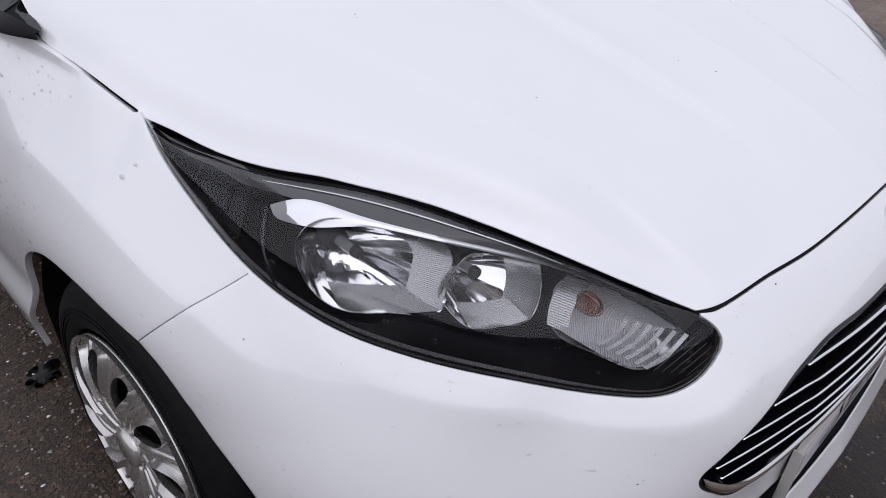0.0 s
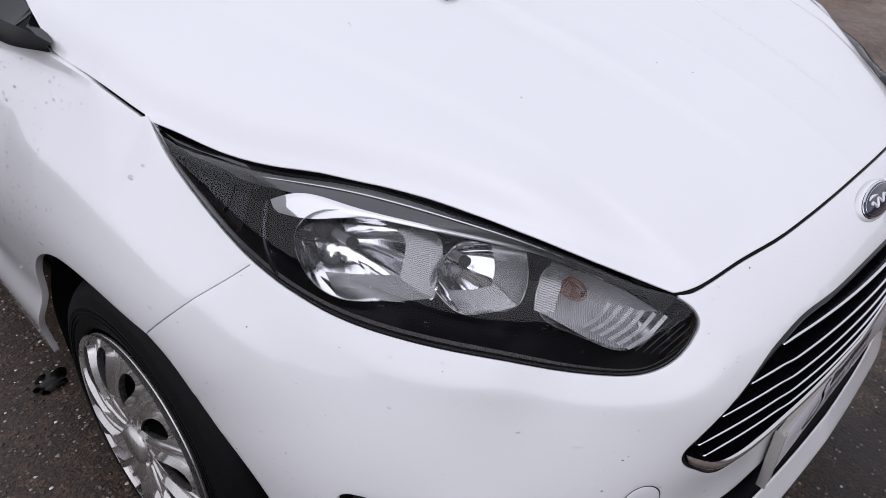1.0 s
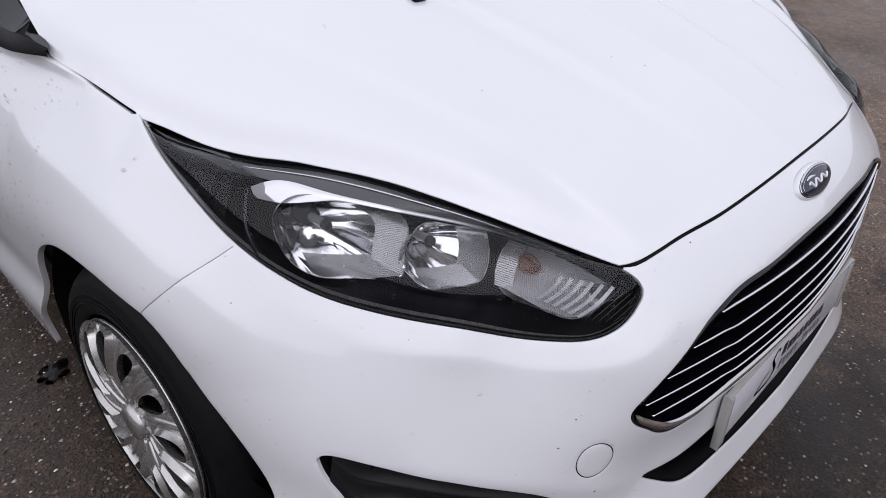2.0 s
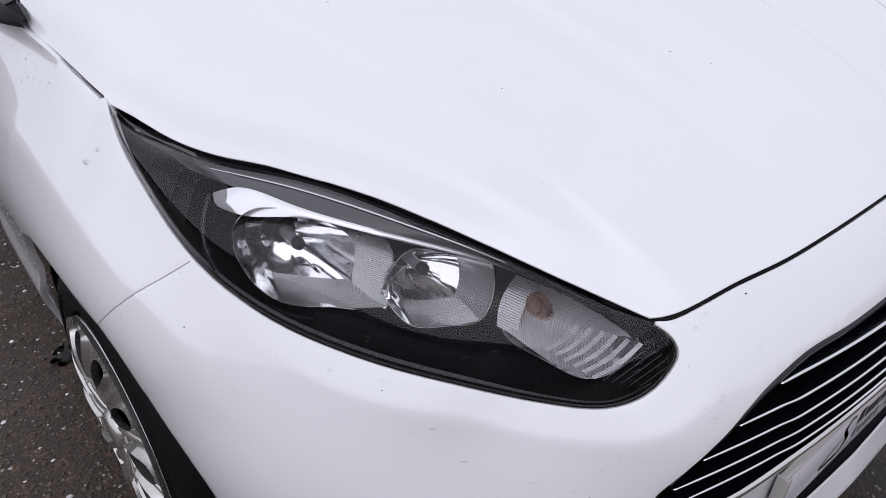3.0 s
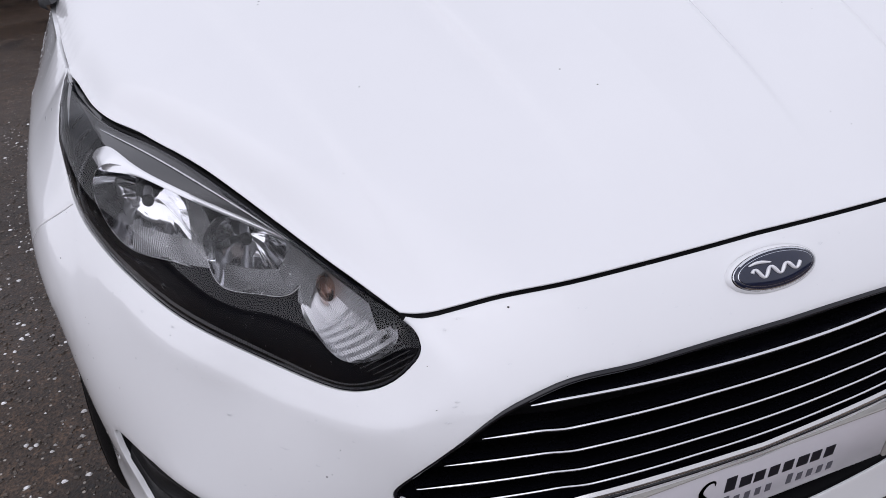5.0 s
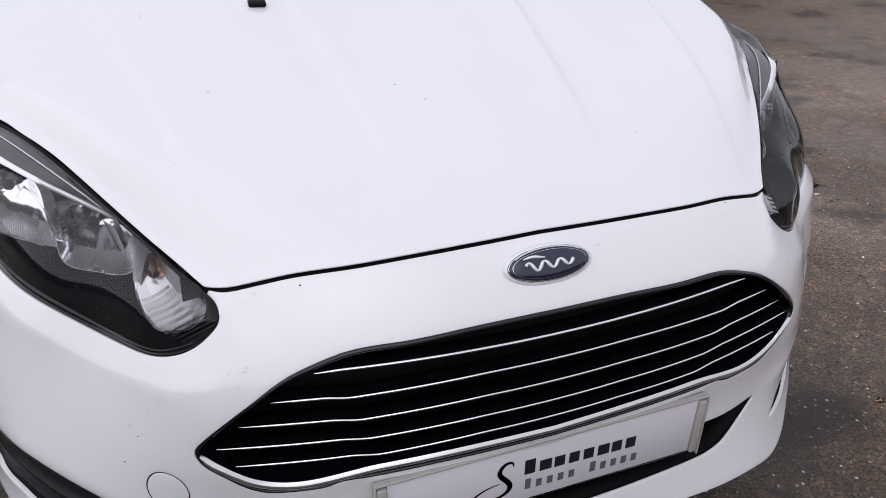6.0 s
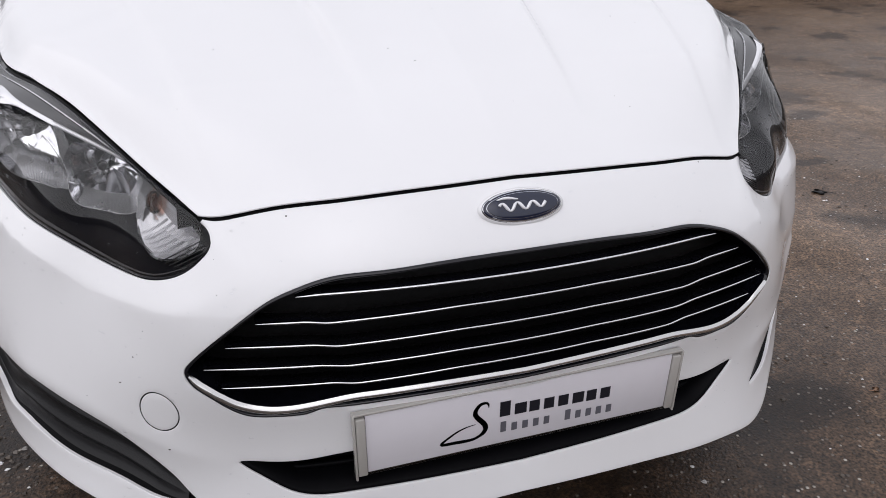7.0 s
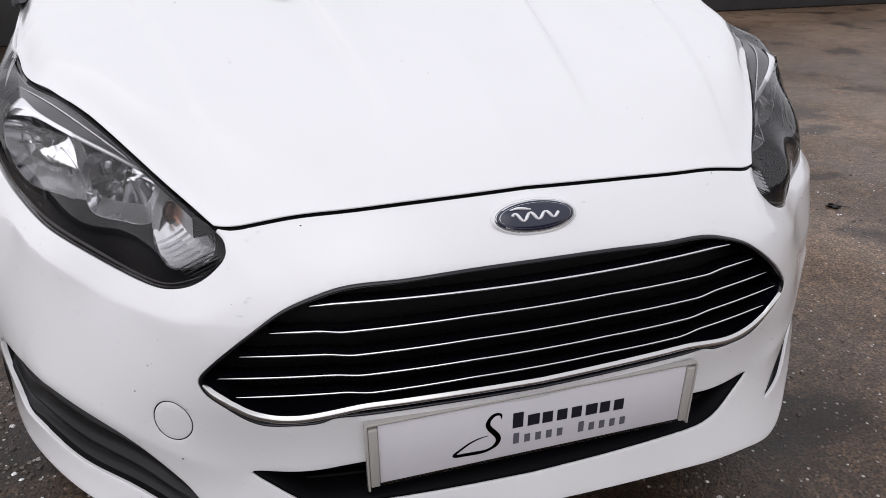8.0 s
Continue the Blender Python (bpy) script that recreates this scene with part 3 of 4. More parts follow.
def band(loop, offsets, closed=True):
    """A moulding along a closed line: pairs of how far inside the line and how deep behind the skin."""
    bm = bmesh.new()
    rows = []
    for d, deep in offsets:
        rows.append([bm.verts.new(p) for p in skin(grown(loop, d), deep)])
    n = len(loop)
    for a, b in zip(rows, rows[1:]):
        for i in range(n if closed else n - 1):
            bm.faces.new((a[i], a[(i + 1) % n], b[(i + 1) % n], b[i]))
    bmesh.ops.recalc_face_normals(bm, faces=bm.faces)
    return bm


grille = part("grille", band(grille_hole, [(.0005, .006), (.001, -.0005), (.0028, -.002), (.0052, -.0012), (.0066, .004), (.0085, .050)]), BLACK_GLOSS, car, "gloss black grille with bright bars")
lower_half = grille_hole[(grille_hole[:, 1] < .530)]
# the bright lower moulding of the grille, thickest at its ends
order = np.argsort(lower_half[:, 0])
strip = curve(lower_half[order][::3], 0.008)
strip[7:-7, 1] = np.convolve(strip[:, 1], np.ones(15) / 15, "valid")


def moulding(a, b):
    k = a * (len(strip) - 1)
    i = int(min(k, len(strip) - 2))
    u, z = strip[i] + (strip[i + 1] - strip[i]) * (k - i)
    t = strip[i + 1] - strip[i]
    n = np.array([-t[1], t[0]]) / np.hypot(*t)
    side = min(1, max(0, (abs(u) - .240) / .10))
    side = side * side * (3 - 2 * side)
    tip = min(1, .02 + (1 - abs(2 * a - 1)) * 11)
    wide = (.0085 + .0015 * side) * math.sqrt(tip * (2 - tip))
    q = np.array([u, z]) + n * (.007 + .008 * (1 - side) + wide * b)
    return Vector(skin(np.array([q]), -.004 - .0026 * math.sin(b * math.pi) + .0045 * b)[0])


part("chrome_strip", grid(moulding, 120, 7), STRIP, grille, "bright chrome lower strip with raindrops")
# height at the middle, at the inner and outer foot of the step, at the tip; how far out each lies; how far forward the row stands
SLATS = [(.6480, .6455, .6440, .6430, .285, .300, .309, -.0040), (.6130, .6050, .6090, .6090, .276, .293, .362, -.0085), (.5772, .5690, .5735, .5748, .267, .284, .403, -.0095), (.5440, .5365, .5405, .5408, .258, .276, .434, -.0095), (.5146, .5062, .5108, .5095, .247, .265, .416, -.0088)]
for z_mid, z_in, z_out, z_end, x_in, x_out, x_end, y_mid in SLATS:
    xs = np.linspace(-x_end, x_end, 190)
    away = np.abs(xs)
    zs = np.interp(away, [0, .10, x_in - .02, x_in, x_out, x_out + .03, x_end], [z_mid, z_mid - .0004, z_mid + (z_in - z_mid) * .86, z_in, z_out, z_out + (z_end - z_out) * .4, z_end])
    zs = np.convolve(np.pad(zs, 3, mode="edge"), np.ones(7) / 7, "valid")
    ys = y_mid + .33 * xs**2

    def bar(profile, mat_, name, label=""):
        """A bar with a cross-section of back and up steps, tapered at its tips."""
        bm = bmesh.new()
        rings = []
        for i, (x, y, z) in enumerate(zip(xs, ys, zs)):
            fade = min(1, .45 + 14 * min(i, len(xs) - 1 - i) / len(xs))
            rings.append([bm.verts.new((x, y + back, z + up * fade)) for back, up in profile])
        n = len(profile)
        for a, b in zip(rings, rings[1:]):
            for k in range(n):
                bm.faces.new((a[k], a[(k + 1) % n], b[(k + 1) % n], b[k]))
        bm.faces.new(rings[0])
        bm.faces.new(rings[-1])
        bmesh.ops.recalc_face_normals(bm, faces=bm.faces)
        return part(name, bm, mat_, grille, label)

    # a black blade that falls away behind its bright front edge
    bar([(.0014, -.0002), (.0038, .0004), (.0100, -.0002), (.0340, -.0060), (.0340, -.0095), (.0060, -.0062), (.0014, -.0040)], SLAT_BLACK, "slat")
    bar([(.0044, .0002), (.0036, .0006), (.0014, .0003), (.0001, -.0003), (-.0004, -.0011), (.0000, -.0021), (.0018, -.0027)], CHROME, "bright_bar")
part("mesh_backing", grid(lambda a, b: on_skin(-.46 + .92 * a, .45 + .22 * b, .058), 40, 6), BLACK_MATT, grille)

# ---- lower intake and fog-lamp recesses ----
intake = part("lower_intake", band(intake_hole, [(.0, .004), (.002, .002), (.006, .006), (.016, .030), (.020, .065)]), INTAKE_BLACK, car, "matt black lower intake")
for z in (.368, .352, .336, .322):
    part("slat", tube([on_skin(x, z, .035) for x in np.linspace(-.36, .36, 40)], .0045, 8), INTAKE_BLACK, intake)
i_low = FOG[:, 1].argmin()
for s in (-1, 1):
    loop = FOG * (s, 1)
    recess = part("fog_recess", band(loop, [(0, .004), (.0015, .012), (.003, .030), (.006, .055)]), BLACK_MATT, car, "matt black ribbed corner insert")
    def insert(a, b):
        u = .496 + .395 * a
        top = np.interp(u, FOG[:i_low, 0][::-1], FOG[:i_low, 1][::-1])
        low = np.interp(u, FOG[i_low:, 0], FOG[i_low:, 1])
        z = low + (top - low) * b
        edge = min(1, (1 - a) * 5) * min(1, a * 6)
        wave = .0065 * edge * (abs(math.sin(b * 11.2 + .3))**.8 - .5)
        return Vector(skin(np.array([(s * u, z)]), .005 + .020 * b + .006 * edge + wave)[0])

    part("insert", grid(insert, 60, 60), INSERT, recess)
    for a, b in ((.86, .72), (.72, .80), (.60, .78), (.36, .74), (.12, .55)):
        q = insert(a, b)
        part("clip", block((.006, .004, .003), q + Vector((0, -.002, 0)), .001), BLACK_MATT, recess)

# ---- badge: an oval with a plain pale stroke ----
bz, by = .7215, .0445
lean = Matrix.Rotation(radians(-37), 4, "X")


def oval(rx, rz, thick, mat_, name, parent, up=0.0, bevel=.0015, label=""):
    bm = bmesh.new()
    ring = lambda k, y: [bm.verts.new((rx * k * math.cos(a), y, rz * k * math.sin(a))) for a in np.linspace(0, math.tau, 64, endpoint=False)]
    e = 1 - bevel / rz
    rows = [ring(1, up + thick), ring(1, up + bevel), ring(e, up), ring(.6 * e, up - .0012)]
    for a, b in zip(rows, rows[1:]):
        for i in range(64):
            bm.faces.new((a[i], a[(i + 1) % 64], b[(i + 1) % 64], b[i]))
    bm.faces.new(rows[-1])
    bmesh.ops.recalc_face_normals(bm, faces=bm.faces)
    bmesh.ops.transform(bm, matrix=Matrix.Translation((0, by, bz)) @ lean, verts=bm.verts)
    return part(name, bm, mat_, parent, label)


badge = oval(.0612, .0258, .009, PAINT, "badge", car, 0, .003, "dark blue oval badge with chrome rim")
oval(.0572, .0228, .006, BLACK_GLOSS, "groove", badge, -.0012)
oval(.0566, .0222, .006, CHROME, "rim", badge, -.0018)
oval(.0556, .0212, .006, NAVY, "enamel", badge, -.0024)
oval(.0516, .0180, .006, CHROME, "inner_rim", badge, -.0028, .0004)
oval(.0508, .0174, .006, NAVY, "field", badge, -.0032, .0004)
PALE_METAL = mat("pale_metal", (.80, .80, .82), .3, .2)
for stroke, thick in (
        ([(-.034 + .066 * t, -.0046, .0058 * math.sin(t * 19 + .4) * (1 - .3 * t) - .001) for t in np.linspace(0, 1, 110)], lambda t: .0012 + .0013 * abs(math.sin(t * 19 + 2.0))),
        ([(-.036 + .030 * t, -.0046, .0098 + .0016 * math.sin(t * 4)) for t in np.linspace(0, 1, 24)], lambda t: .0008 + .0012 * math.sin(t * math.pi))):
    bm = tube(stroke, thick, 6)
    bmesh.ops.transform(bm, matrix=Matrix.Translation((0, by, bz)) @ lean, verts=bm.verts)
    part("pale_stroke", bm, PALE_METAL, badge)

# ---- number plate: a dealer's plate in a clear case ----
plate = part("number_plate", block((.488, .003, .104), (.003, -.003, .409), .0008), PLATE, car, "pale dealer plate in a clear case")
part("case", block((.522, .0025, .119), (.003, .0015, .4065), .0008), CLEAR_CASE, plate)
CAP = mat("clouded_plastic", (.40, .385, .36), .25, 0, .3)
part("top_lip", block((.522, .010, .004), (.003, -.002, .4650), .001), CAP, plate)
for s in (-1, 1):
    part("end_cap", block((.0135, .010, .104), (.003 + s * .2515, -.0035, .4065), .0018), CAP, plate)
    part("cap_edge", block((.0035, .014, .118), (.003 + s * .2605, -.0015, .4065), .0012), CAP, plate)


def flat_bar(x0, x1, z0, z1, mat_):
    part("print_bar", block((x1 - x0, .0006, z1 - z0), ((x0 + x1) / 2, -.0049, (z0 + z1) / 2), 0), mat_, plate, "", False)


def swoosh(points, width):
    """A flat brush stroke of changing width on the plate."""
    p = curve(points, .002)
    bm = bmesh.new()
    rows = []
    for i, (x, z) in enumerate(p):
        a, b = p[max(0, i - 1)], p[min(len(p) - 1, i + 1)]
        t = (b - a) / (np.linalg.norm(b - a) + 1e-9)
        w = np.interp(i / (len(p) - 1), np.linspace(0, 1, len(width)), width)
        rows.append([bm.verts.new((x - t[1] * w * k, -.0050, z + t[0] * w * k)) for k in (-1, 1)])
    for a, b in zip(rows, rows[1:]):
        bm.faces.new((a[0], a[1], b[1], b[0]))
    bmesh.ops.solidify(bm, geom=bm.faces[:], thickness=.0005)
    return bm


part("print_stroke", swoosh([(-.058, .431), (-.060, .439), (-.068, .4405), (-.076, .434), (-.079, .425), (-.074, .414), (-.066, .404), (-.062, .393), (-.066, .384), (-.076, .3785), (-.086, .377)], [.0006, .0022, .003, .0034, .0038, .0042, .0042, .004, .0034, .002, .0006]), INK, plate)
part("print_stroke", swoosh([(-.078, .404), (-.092, .402), (-.108, .396), (-.122, .387), (-.131, .379), (-.118, .377), (-.098, .376), (-.080, .3765), (-.066, .381)], [.0005, .0012, .0016, .0018, .0026, .003, .0032, .0026, .001]), INK, plate)
# the two lines of print, as plain bars
for k in range(8):
    x0 = -.040 + k * .0238
    flat_bar(x0, x0 + (.019 if k in (1, 5) else .0165), .4085 - .0008 * k, (.436 if k == 0 else .4285) - .0008 * k, INK)
for k in range(11):
    if k != 5:
        x0 = -.038 + k * .0178
        flat_bar(x0, x0 + .0090, .3785 - .0006 * k, (.398 if k in (0, 6) else .393) - .0006 * k, INK_LIGHT)


PLATE_SHIFT = Vector((.0055, .0085, -.0085))
for ob in [plate, *plate.children]:
    ob.data.transform(Matrix.Translation(PLATE_SHIFT))


# ---- headlamps ----
def lens_at(s, v, deep=0.0):
    """A place on the clear cover of the car's left lamp: s from the rear tip to the inner end, v from the lower to the upper edge."""
    low, top = along(LAMP_LOW, s), along(LAMP_TOP, s)
    far = np.linalg.norm(top - low) + 1e-6
    swell = 4.8 * v * (1 - v) * min(1, 5 * s) * min(1, 6 * (1 - s) + .1)
    out = np.array((.50, -.62, .60))
    k = min(.45, .0035 / far) + v * max(.1, 1 - .0135 / far)
    return low + (top - low) * k + out * (.026 * swell - deep - .0012)


def loft(rows, n=40):
    """A sheet through a few lines, each given by a few points."""
    lines = [curve(r, .004) for r in rows]
    return grid(lambda a, b: Vector(along(lines[int(round(b * (len(lines) - 1)))], a)), n, len(lines))


def bowl(rim, depth, axis, rings=12, n=64, facets=0.0):
    """A reflector: from a closed rim back to its floor."""
    c = curve(np.vstack([rim, rim[:1]]), .003)
    mid = c.mean(0)

    def at(a, b):
        p = along(c, a % 1.0)
        r = 1 - b
        k = 1 - r**2.2
        q = mid + (p - mid) * r + np.array(axis) * depth * k
        if facets:
            # stepped facets: each column and row of the mirror leans its own way
            column, row = a * 13.0, b * 4.0
            lean = math.sin(math.floor(column) * 2.7 + 1.3) * (column % 1 - .5) + math.sin(math.floor(row) * 4.1 + math.floor(column)) * (row % 1 - .5)
            q = q + np.array(axis) * facets * lean * 2.2 * min(1, 4 * b) * (1 - b)
        return Vector(q)

    return grid(at, n, rings, closed_u=True)


BULB_GLASS = mat("bulb_glass", (.32, .32, .34), .06, .3, .6)
DARK_STEP = mat("dark_grey_plastic", (.03, .03, .032), .25, 0, 0, .4)


def fluted(rows, ribs, depth, across=3):
    """A sheet through a few lines with sharp ribs that run from line to line."""
    lines = [curve(r, .002) for r in rows]
    n = ribs * 2 + 1
    stations = np.linspace(0, 1, across * (len(lines) - 1) + 1)
    net = np.array([[spline(np.linspace(0, 1, len(lines)), [b]) @ np.array([along(l, i / (n - 1)) for l in lines]) for b in stations] for i in range(n)])[:, :, 0]
    da, db = np.gradient(net, axis=0), np.gradient(net, axis=1)
    out = np.cross(da, db)
    out /= np.linalg.norm(out, axis=2)[:, :, None] + 1e-9
    net = net + out * (depth * (np.arange(n) % 2))[:, None, None]
    return grid(lambda a, b: Vector(net[int(round(a * (n - 1))), int(round(b * (len(stations) - 1)))]), n, len(stations))


def outward(ob, way_out):
    """Turn the faces of a sheet to one side."""
    me = ob.data
    if sum(f.normal.dot(way_out) * f.area for f in me.polygons) < 0:
        me.flip_normals()


def headlamp(s):
    lamp = new("headlamp")
    lamp.parent = car
    tagged(lamp, "clear headlamp with twin chrome reflectors in a black housing")
    fix = (lambda bm: mirrored(bm)) if s < 0 else (lambda bm: bm)
    P = lambda name, bm, m, label="", parent=None, smooth=True: part(name, fix(bm), m, parent or lamp, label, smooth)
    lens = P("lens", grid(lambda a, b: Vector(lens_at(a, b)), 120, 24), LENS, "clear wet plastic cover")
    outward(lens, Vector((s * .5, -.62, .6)))
    lens.visible_shadow = False
    for v0, v1 in ((-.004, .016), (.972, 1.004)):
        P("lens_border", grid(lambda a, b: Vector(lens_at(.004 + .992 * a, v0 + (v1 - v0) * b, .0022)), 140, 3), BLACK_GLOSS)
    P("edge_seal", tube([p + np.array((-.004, .009, -.003)) for p in LAMP_LOW[9::3]], .005, 6), BLACK_MATT)
    # black tub behind the cover
    deep_way = np.array((-.28, .90, -.05))

    def tub(a, b):
        k = (math.sin(math.pi * min(1, max(0, b))) ** .55) * min(1, 3.2 * a + .05) * min(1, 5 * (1 - a) + .12)
        return Vector(lens_at(a, b, .006) + deep_way * (.27 - .10 * a) * k * (.25 + .75 * min(1, 2.6 * a)))

    P("housing", grid(tub, 90, 24), LAMP_BLACK, "gloss black inner housing")
    brow = [(.702, .535, .822), (.690, .490, .824), (.660, .430, .820), (.620, .380, .805), (.570, .335, .785), (.520, .297, .764), (.478, .262, .742), (.448, .215, .722)]
    top = [LAMP_TOP[int(k)] + np.array((.002, -.004, -.010)) for k in np.linspace(.22 * len(LAMP_TOP), .90 * len(LAMP_TOP) - 1, 8)]
    mid_line = [(np.array(a) * .5 + np.array(b) * .5 + np.array((.004, -.006, .004))) for a, b in zip(brow, top)]
    P("upper_panel", loft([brow, mid_line, top], 60), LAMP_GREY, "grey upper inner panel")
    rear_low = np.array([(.742, .725, .853), (.739, .680, .839), (.729, .620, .828), (.713, .560, .824), (.702, .530, .822)]) + (-.006, .004, -.006)
    rear_top = [LAMP_TOP[int(k * len(LAMP_TOP))] + np.array((0, -.002, -.008)) for k in (.02, .07, .12, .18, .23)]
    P("rear_upper_panel", loft([rear_low, (rear_low + rear_top) / 2 + np.array((.002, -.003, .003)), rear_top], 40), LAMP_GREY, "grey upper inner panel")
    brow[0] = (.708, .519, .811)
    widths = (.016, .032, .0145, .0066, .0050, .0045, .0040, .0036)
    drop = np.array((.18, -1.16, -.5))
    below = [np.array(p) + drop * w for p, w in zip(brow, widths)]
    belly = [np.array(p) + drop * w * .45 + np.array((.004, -.005, .001)) for p, w in zip(brow, widths)]
    P("brow", loft([np.array(brow) + (0, 0, .001), belly, below], 80), BRIGHT, "bright chrome brow")
    # rear pocket of the lamp
    P("rear_panel", loft([[lens_at(t, .93, .012) for t in (.03, .10, .18, .26)], [lens_at(t, .5, .030) for t in (.03, .10, .18, .26)], [lens_at(t, .12, .016) for t in (.03, .10, .18, .26)]], 24), LAMP_BLACK)
    for t, w in ((.15, .0022), (.215, .0030)):
        P("rib", tube([lens_at(t + .012 * math.sin(v * 3), v, .026) for v in np.linspace(.16, .74, 12)], w, 8), LAMP_BLACK)
    # the rounded lip round the reflectors, and the fine bright edge on the upper panel
    lip = [(.712, .520, .812), (.728, .505, .795), (.737, .492, .768), (.734, .478, .738), (.722, .458, .714), (.700, .430, .697), (.668, .396, .686)]
    P("bezel_lip", tube(curve(lip, .004), lambda t: .0022 + .0030 * math.sin(t * math.pi), 10), BLACK_GLOSS)
    edge = [np.array(p) * .30 + np.array(q) * .70 + np.array((.004, -.006, .004)) for p, q in zip(brow, top)]
    P("panel_edge", tube(curve(edge[:7], .005), lambda t: .0004 + .0011 * math.sin(t * math.pi)**.7, 6), SATIN, "fine bright edge")
    # reflectors
    main_rim = np.array([(.718, .459, .765), (.714, .462, .795), (.693, .448, .818), (.655, .415, .814), (.612, .376, .800), (.588, .352, .778), (.589, .354, .730), (.594, .358, .690), (.640, .392, .692), (.690, .424, .706), (.712, .450, .735)])
    dip_rim = np.array([(.600, .358, .715), (.596, .345, .745), (.575, .336, .772), (.535, .308, .764), (.498, .300, .750), (.482, .304, .728), (.487, .296, .695), (.512, .289, .672), (.550, .300, .676), (.588, .317, .686)])
    for name, rim, axis, hole in (("main_reflector", main_rim, (-.06, 1.0, -.10), (.655, .470, .765)), ("dip_reflector", dip_rim, (-.05, 1.0, -.10), (.548, .385, .728))):
        r = P(name, bowl(rim, .072, axis, 26, 112, .0011 if name == "main_reflector" else .0019), MIRROR, "faceted mirror-bright reflector bowl", None, True)
        c = rim.mean(0)
        # fluted floor and cheek
        floor_front = sorted([tuple(p) for p in rim if p[2] < rim[:, 2].min() + .022], key=lambda p: -p[0])
        floor_back = [(c[0] + (p[0] - c[0]) * .80, p[1] + .034, c[2] + (p[2] - c[2]) * .62) for p in floor_front]
        floor_mid = [np.array(p) * .5 + np.array(q) * .5 + np.array((0, 0, -.002)) for p, q in zip(floor_front, floor_back)]
        P("fluted_floor", fluted([floor_front, floor_mid, floor_back], 38, .0011), FLUTED, "ribbed bright reflector floor", r, False)
        side = sorted([tuple(p) for p in rim if p[0] < c[0] - .02], key=lambda p: p[2])
        back = [(c[0] + (p[0] - c[0]) * .66, p[1] + .040, c[2] + (p[2] - c[2]) * .80) for p in side]
        P("fluted_cheek", fluted([back, side], 42, .0008), FLUTED, "ribbed bright reflector cheek", r, False)
        for piece, r0, r1, long, off, m in (("socket", .0165, .0150, .030, .012, DARK_STEP), ("bulb", .0072, .0060, .036, -.014, BULB_GLASS), ("bulb_cap", .0080, .0066, .010, -.036, DARK_STEP)):
            b = bmesh.new()
            bmesh.ops.create_cone(b, cap_ends=True, segments=24, radius1=r0, radius2=r1, depth=long)
            bmesh.ops.bevel(b, geom=[e for e in b.edges if len(e.link_faces) == 2 and e.calc_face_angle(0) > .6], offset=.0015, segments=2, affect="EDGES", profile=0.5)
            bmesh.ops.transform(b, matrix=Matrix.Translation((hole[0], hole[1] + off, hole[2])) @ Matrix.Rotation(radians(90), 4, "X"), verts=b.verts)
            P(piece, b, m, "", r)
        P("rim_edge", tube(curve(np.vstack([rim, rim[:1]]), .004)[:-1], .0006, 5, closed=True), SATIN, "", r)
    ind_rim = np.array([(.478, .262, .734), (.452, .215, .722), (.430, .172, .706), (.415, .143, .690), (.424, .140, .672), (.448, .145, .658), (.473, .157, .655), (.495, .200, .662), (.504, .262, .672), (.494, .268, .705)])
    ind = P("indicator", bowl(ind_rim, .046, (-.55, .80, .0), 10, 60), SATIN, "ribbed indicator with amber bulb")
    ind_top = [(.476, .262, .733), (.452, .217, .721), (.431, .175, .705), (.417, .147, .689)]
    ind_low = [(.503, .260, .673), (.493, .202, .663), (.472, .160, .656), (.446, .147, .659)]
    ind_mid = [(np.array(p) + np.array(q)) / 2 + np.array((-.010, .022, 0)) for p, q in zip(ind_top, ind_low)]
    P("ribbed_screen", fluted([ind_top, ind_mid, ind_low], 44, .0010), PRISM, "", ind, False)
    P("bright_cheek", fluted([[(.506, .268, .672), (.497, .272, .705), (.480, .266, .735)], [(.496, .244, .668), (.485, .247, .703), (.469, .240, .730)]], 22, .0010), FLUTED, "", ind, False)
    b = bmesh.new()
    bmesh.ops.create_uvsphere(b, u_segments=16, v_segments=10, radius=.0125)
    bmesh.ops.scale(b, vec=(.85, 1.8, 1.25), verts=b.verts)
    bmesh.ops.translate(b, vec=(.474, .238, .706), verts=b.verts)
    P("amber_bulb", b, AMBER, "amber glass bulb", ind)
    # stepped prism bars at the inner end
    for k in range(6):
        a, e = np.array((.473, .157, .656)), np.array((.414, .140, .688))
        step = np.array((.0040, .0105, .0028))
        a, e = a + step * k + (e - a) * .05, e + step * k * 1.02 - (e - a) * (.05 + .05 * k)
        proud = np.array((.003, -.0075, .004))
        sag = np.array((.002, -.003, -.002))
        line = [a + proud, (a + e) / 2 + proud + sag, e + proud]
        P("prism_bar", fluted([line, np.array(line) + step * .36 + (.0002, .0006, .0010)], 22, .0006, 1), PRISM, "", ind, False)
    # ribbed reflex strip along the lower edge
    run = np.linspace(.006, .90, 18)
    wide = lambda t: (.0058 + .0070 * max(0, 1 - t / .35)) * min(1, (.93 - t) * 4) / (np.linalg.norm(along(LAMP_TOP, t) - along(LAMP_LOW, t)) + .01)
    rise, sunk = (lambda t: .010 + .020 * min(1, t / .3)), (lambda t: .0016 + .0024 * min(1, t / .3))
    P("reflex_strip", fluted([[lens_at(t, rise(t), sunk(t)) for t in run], [lens_at(t, rise(t) + wide(t), sunk(t)) for t in run]], 250, .0011, 1), REFLEX, "ribbed grey reflex strip", None, False)
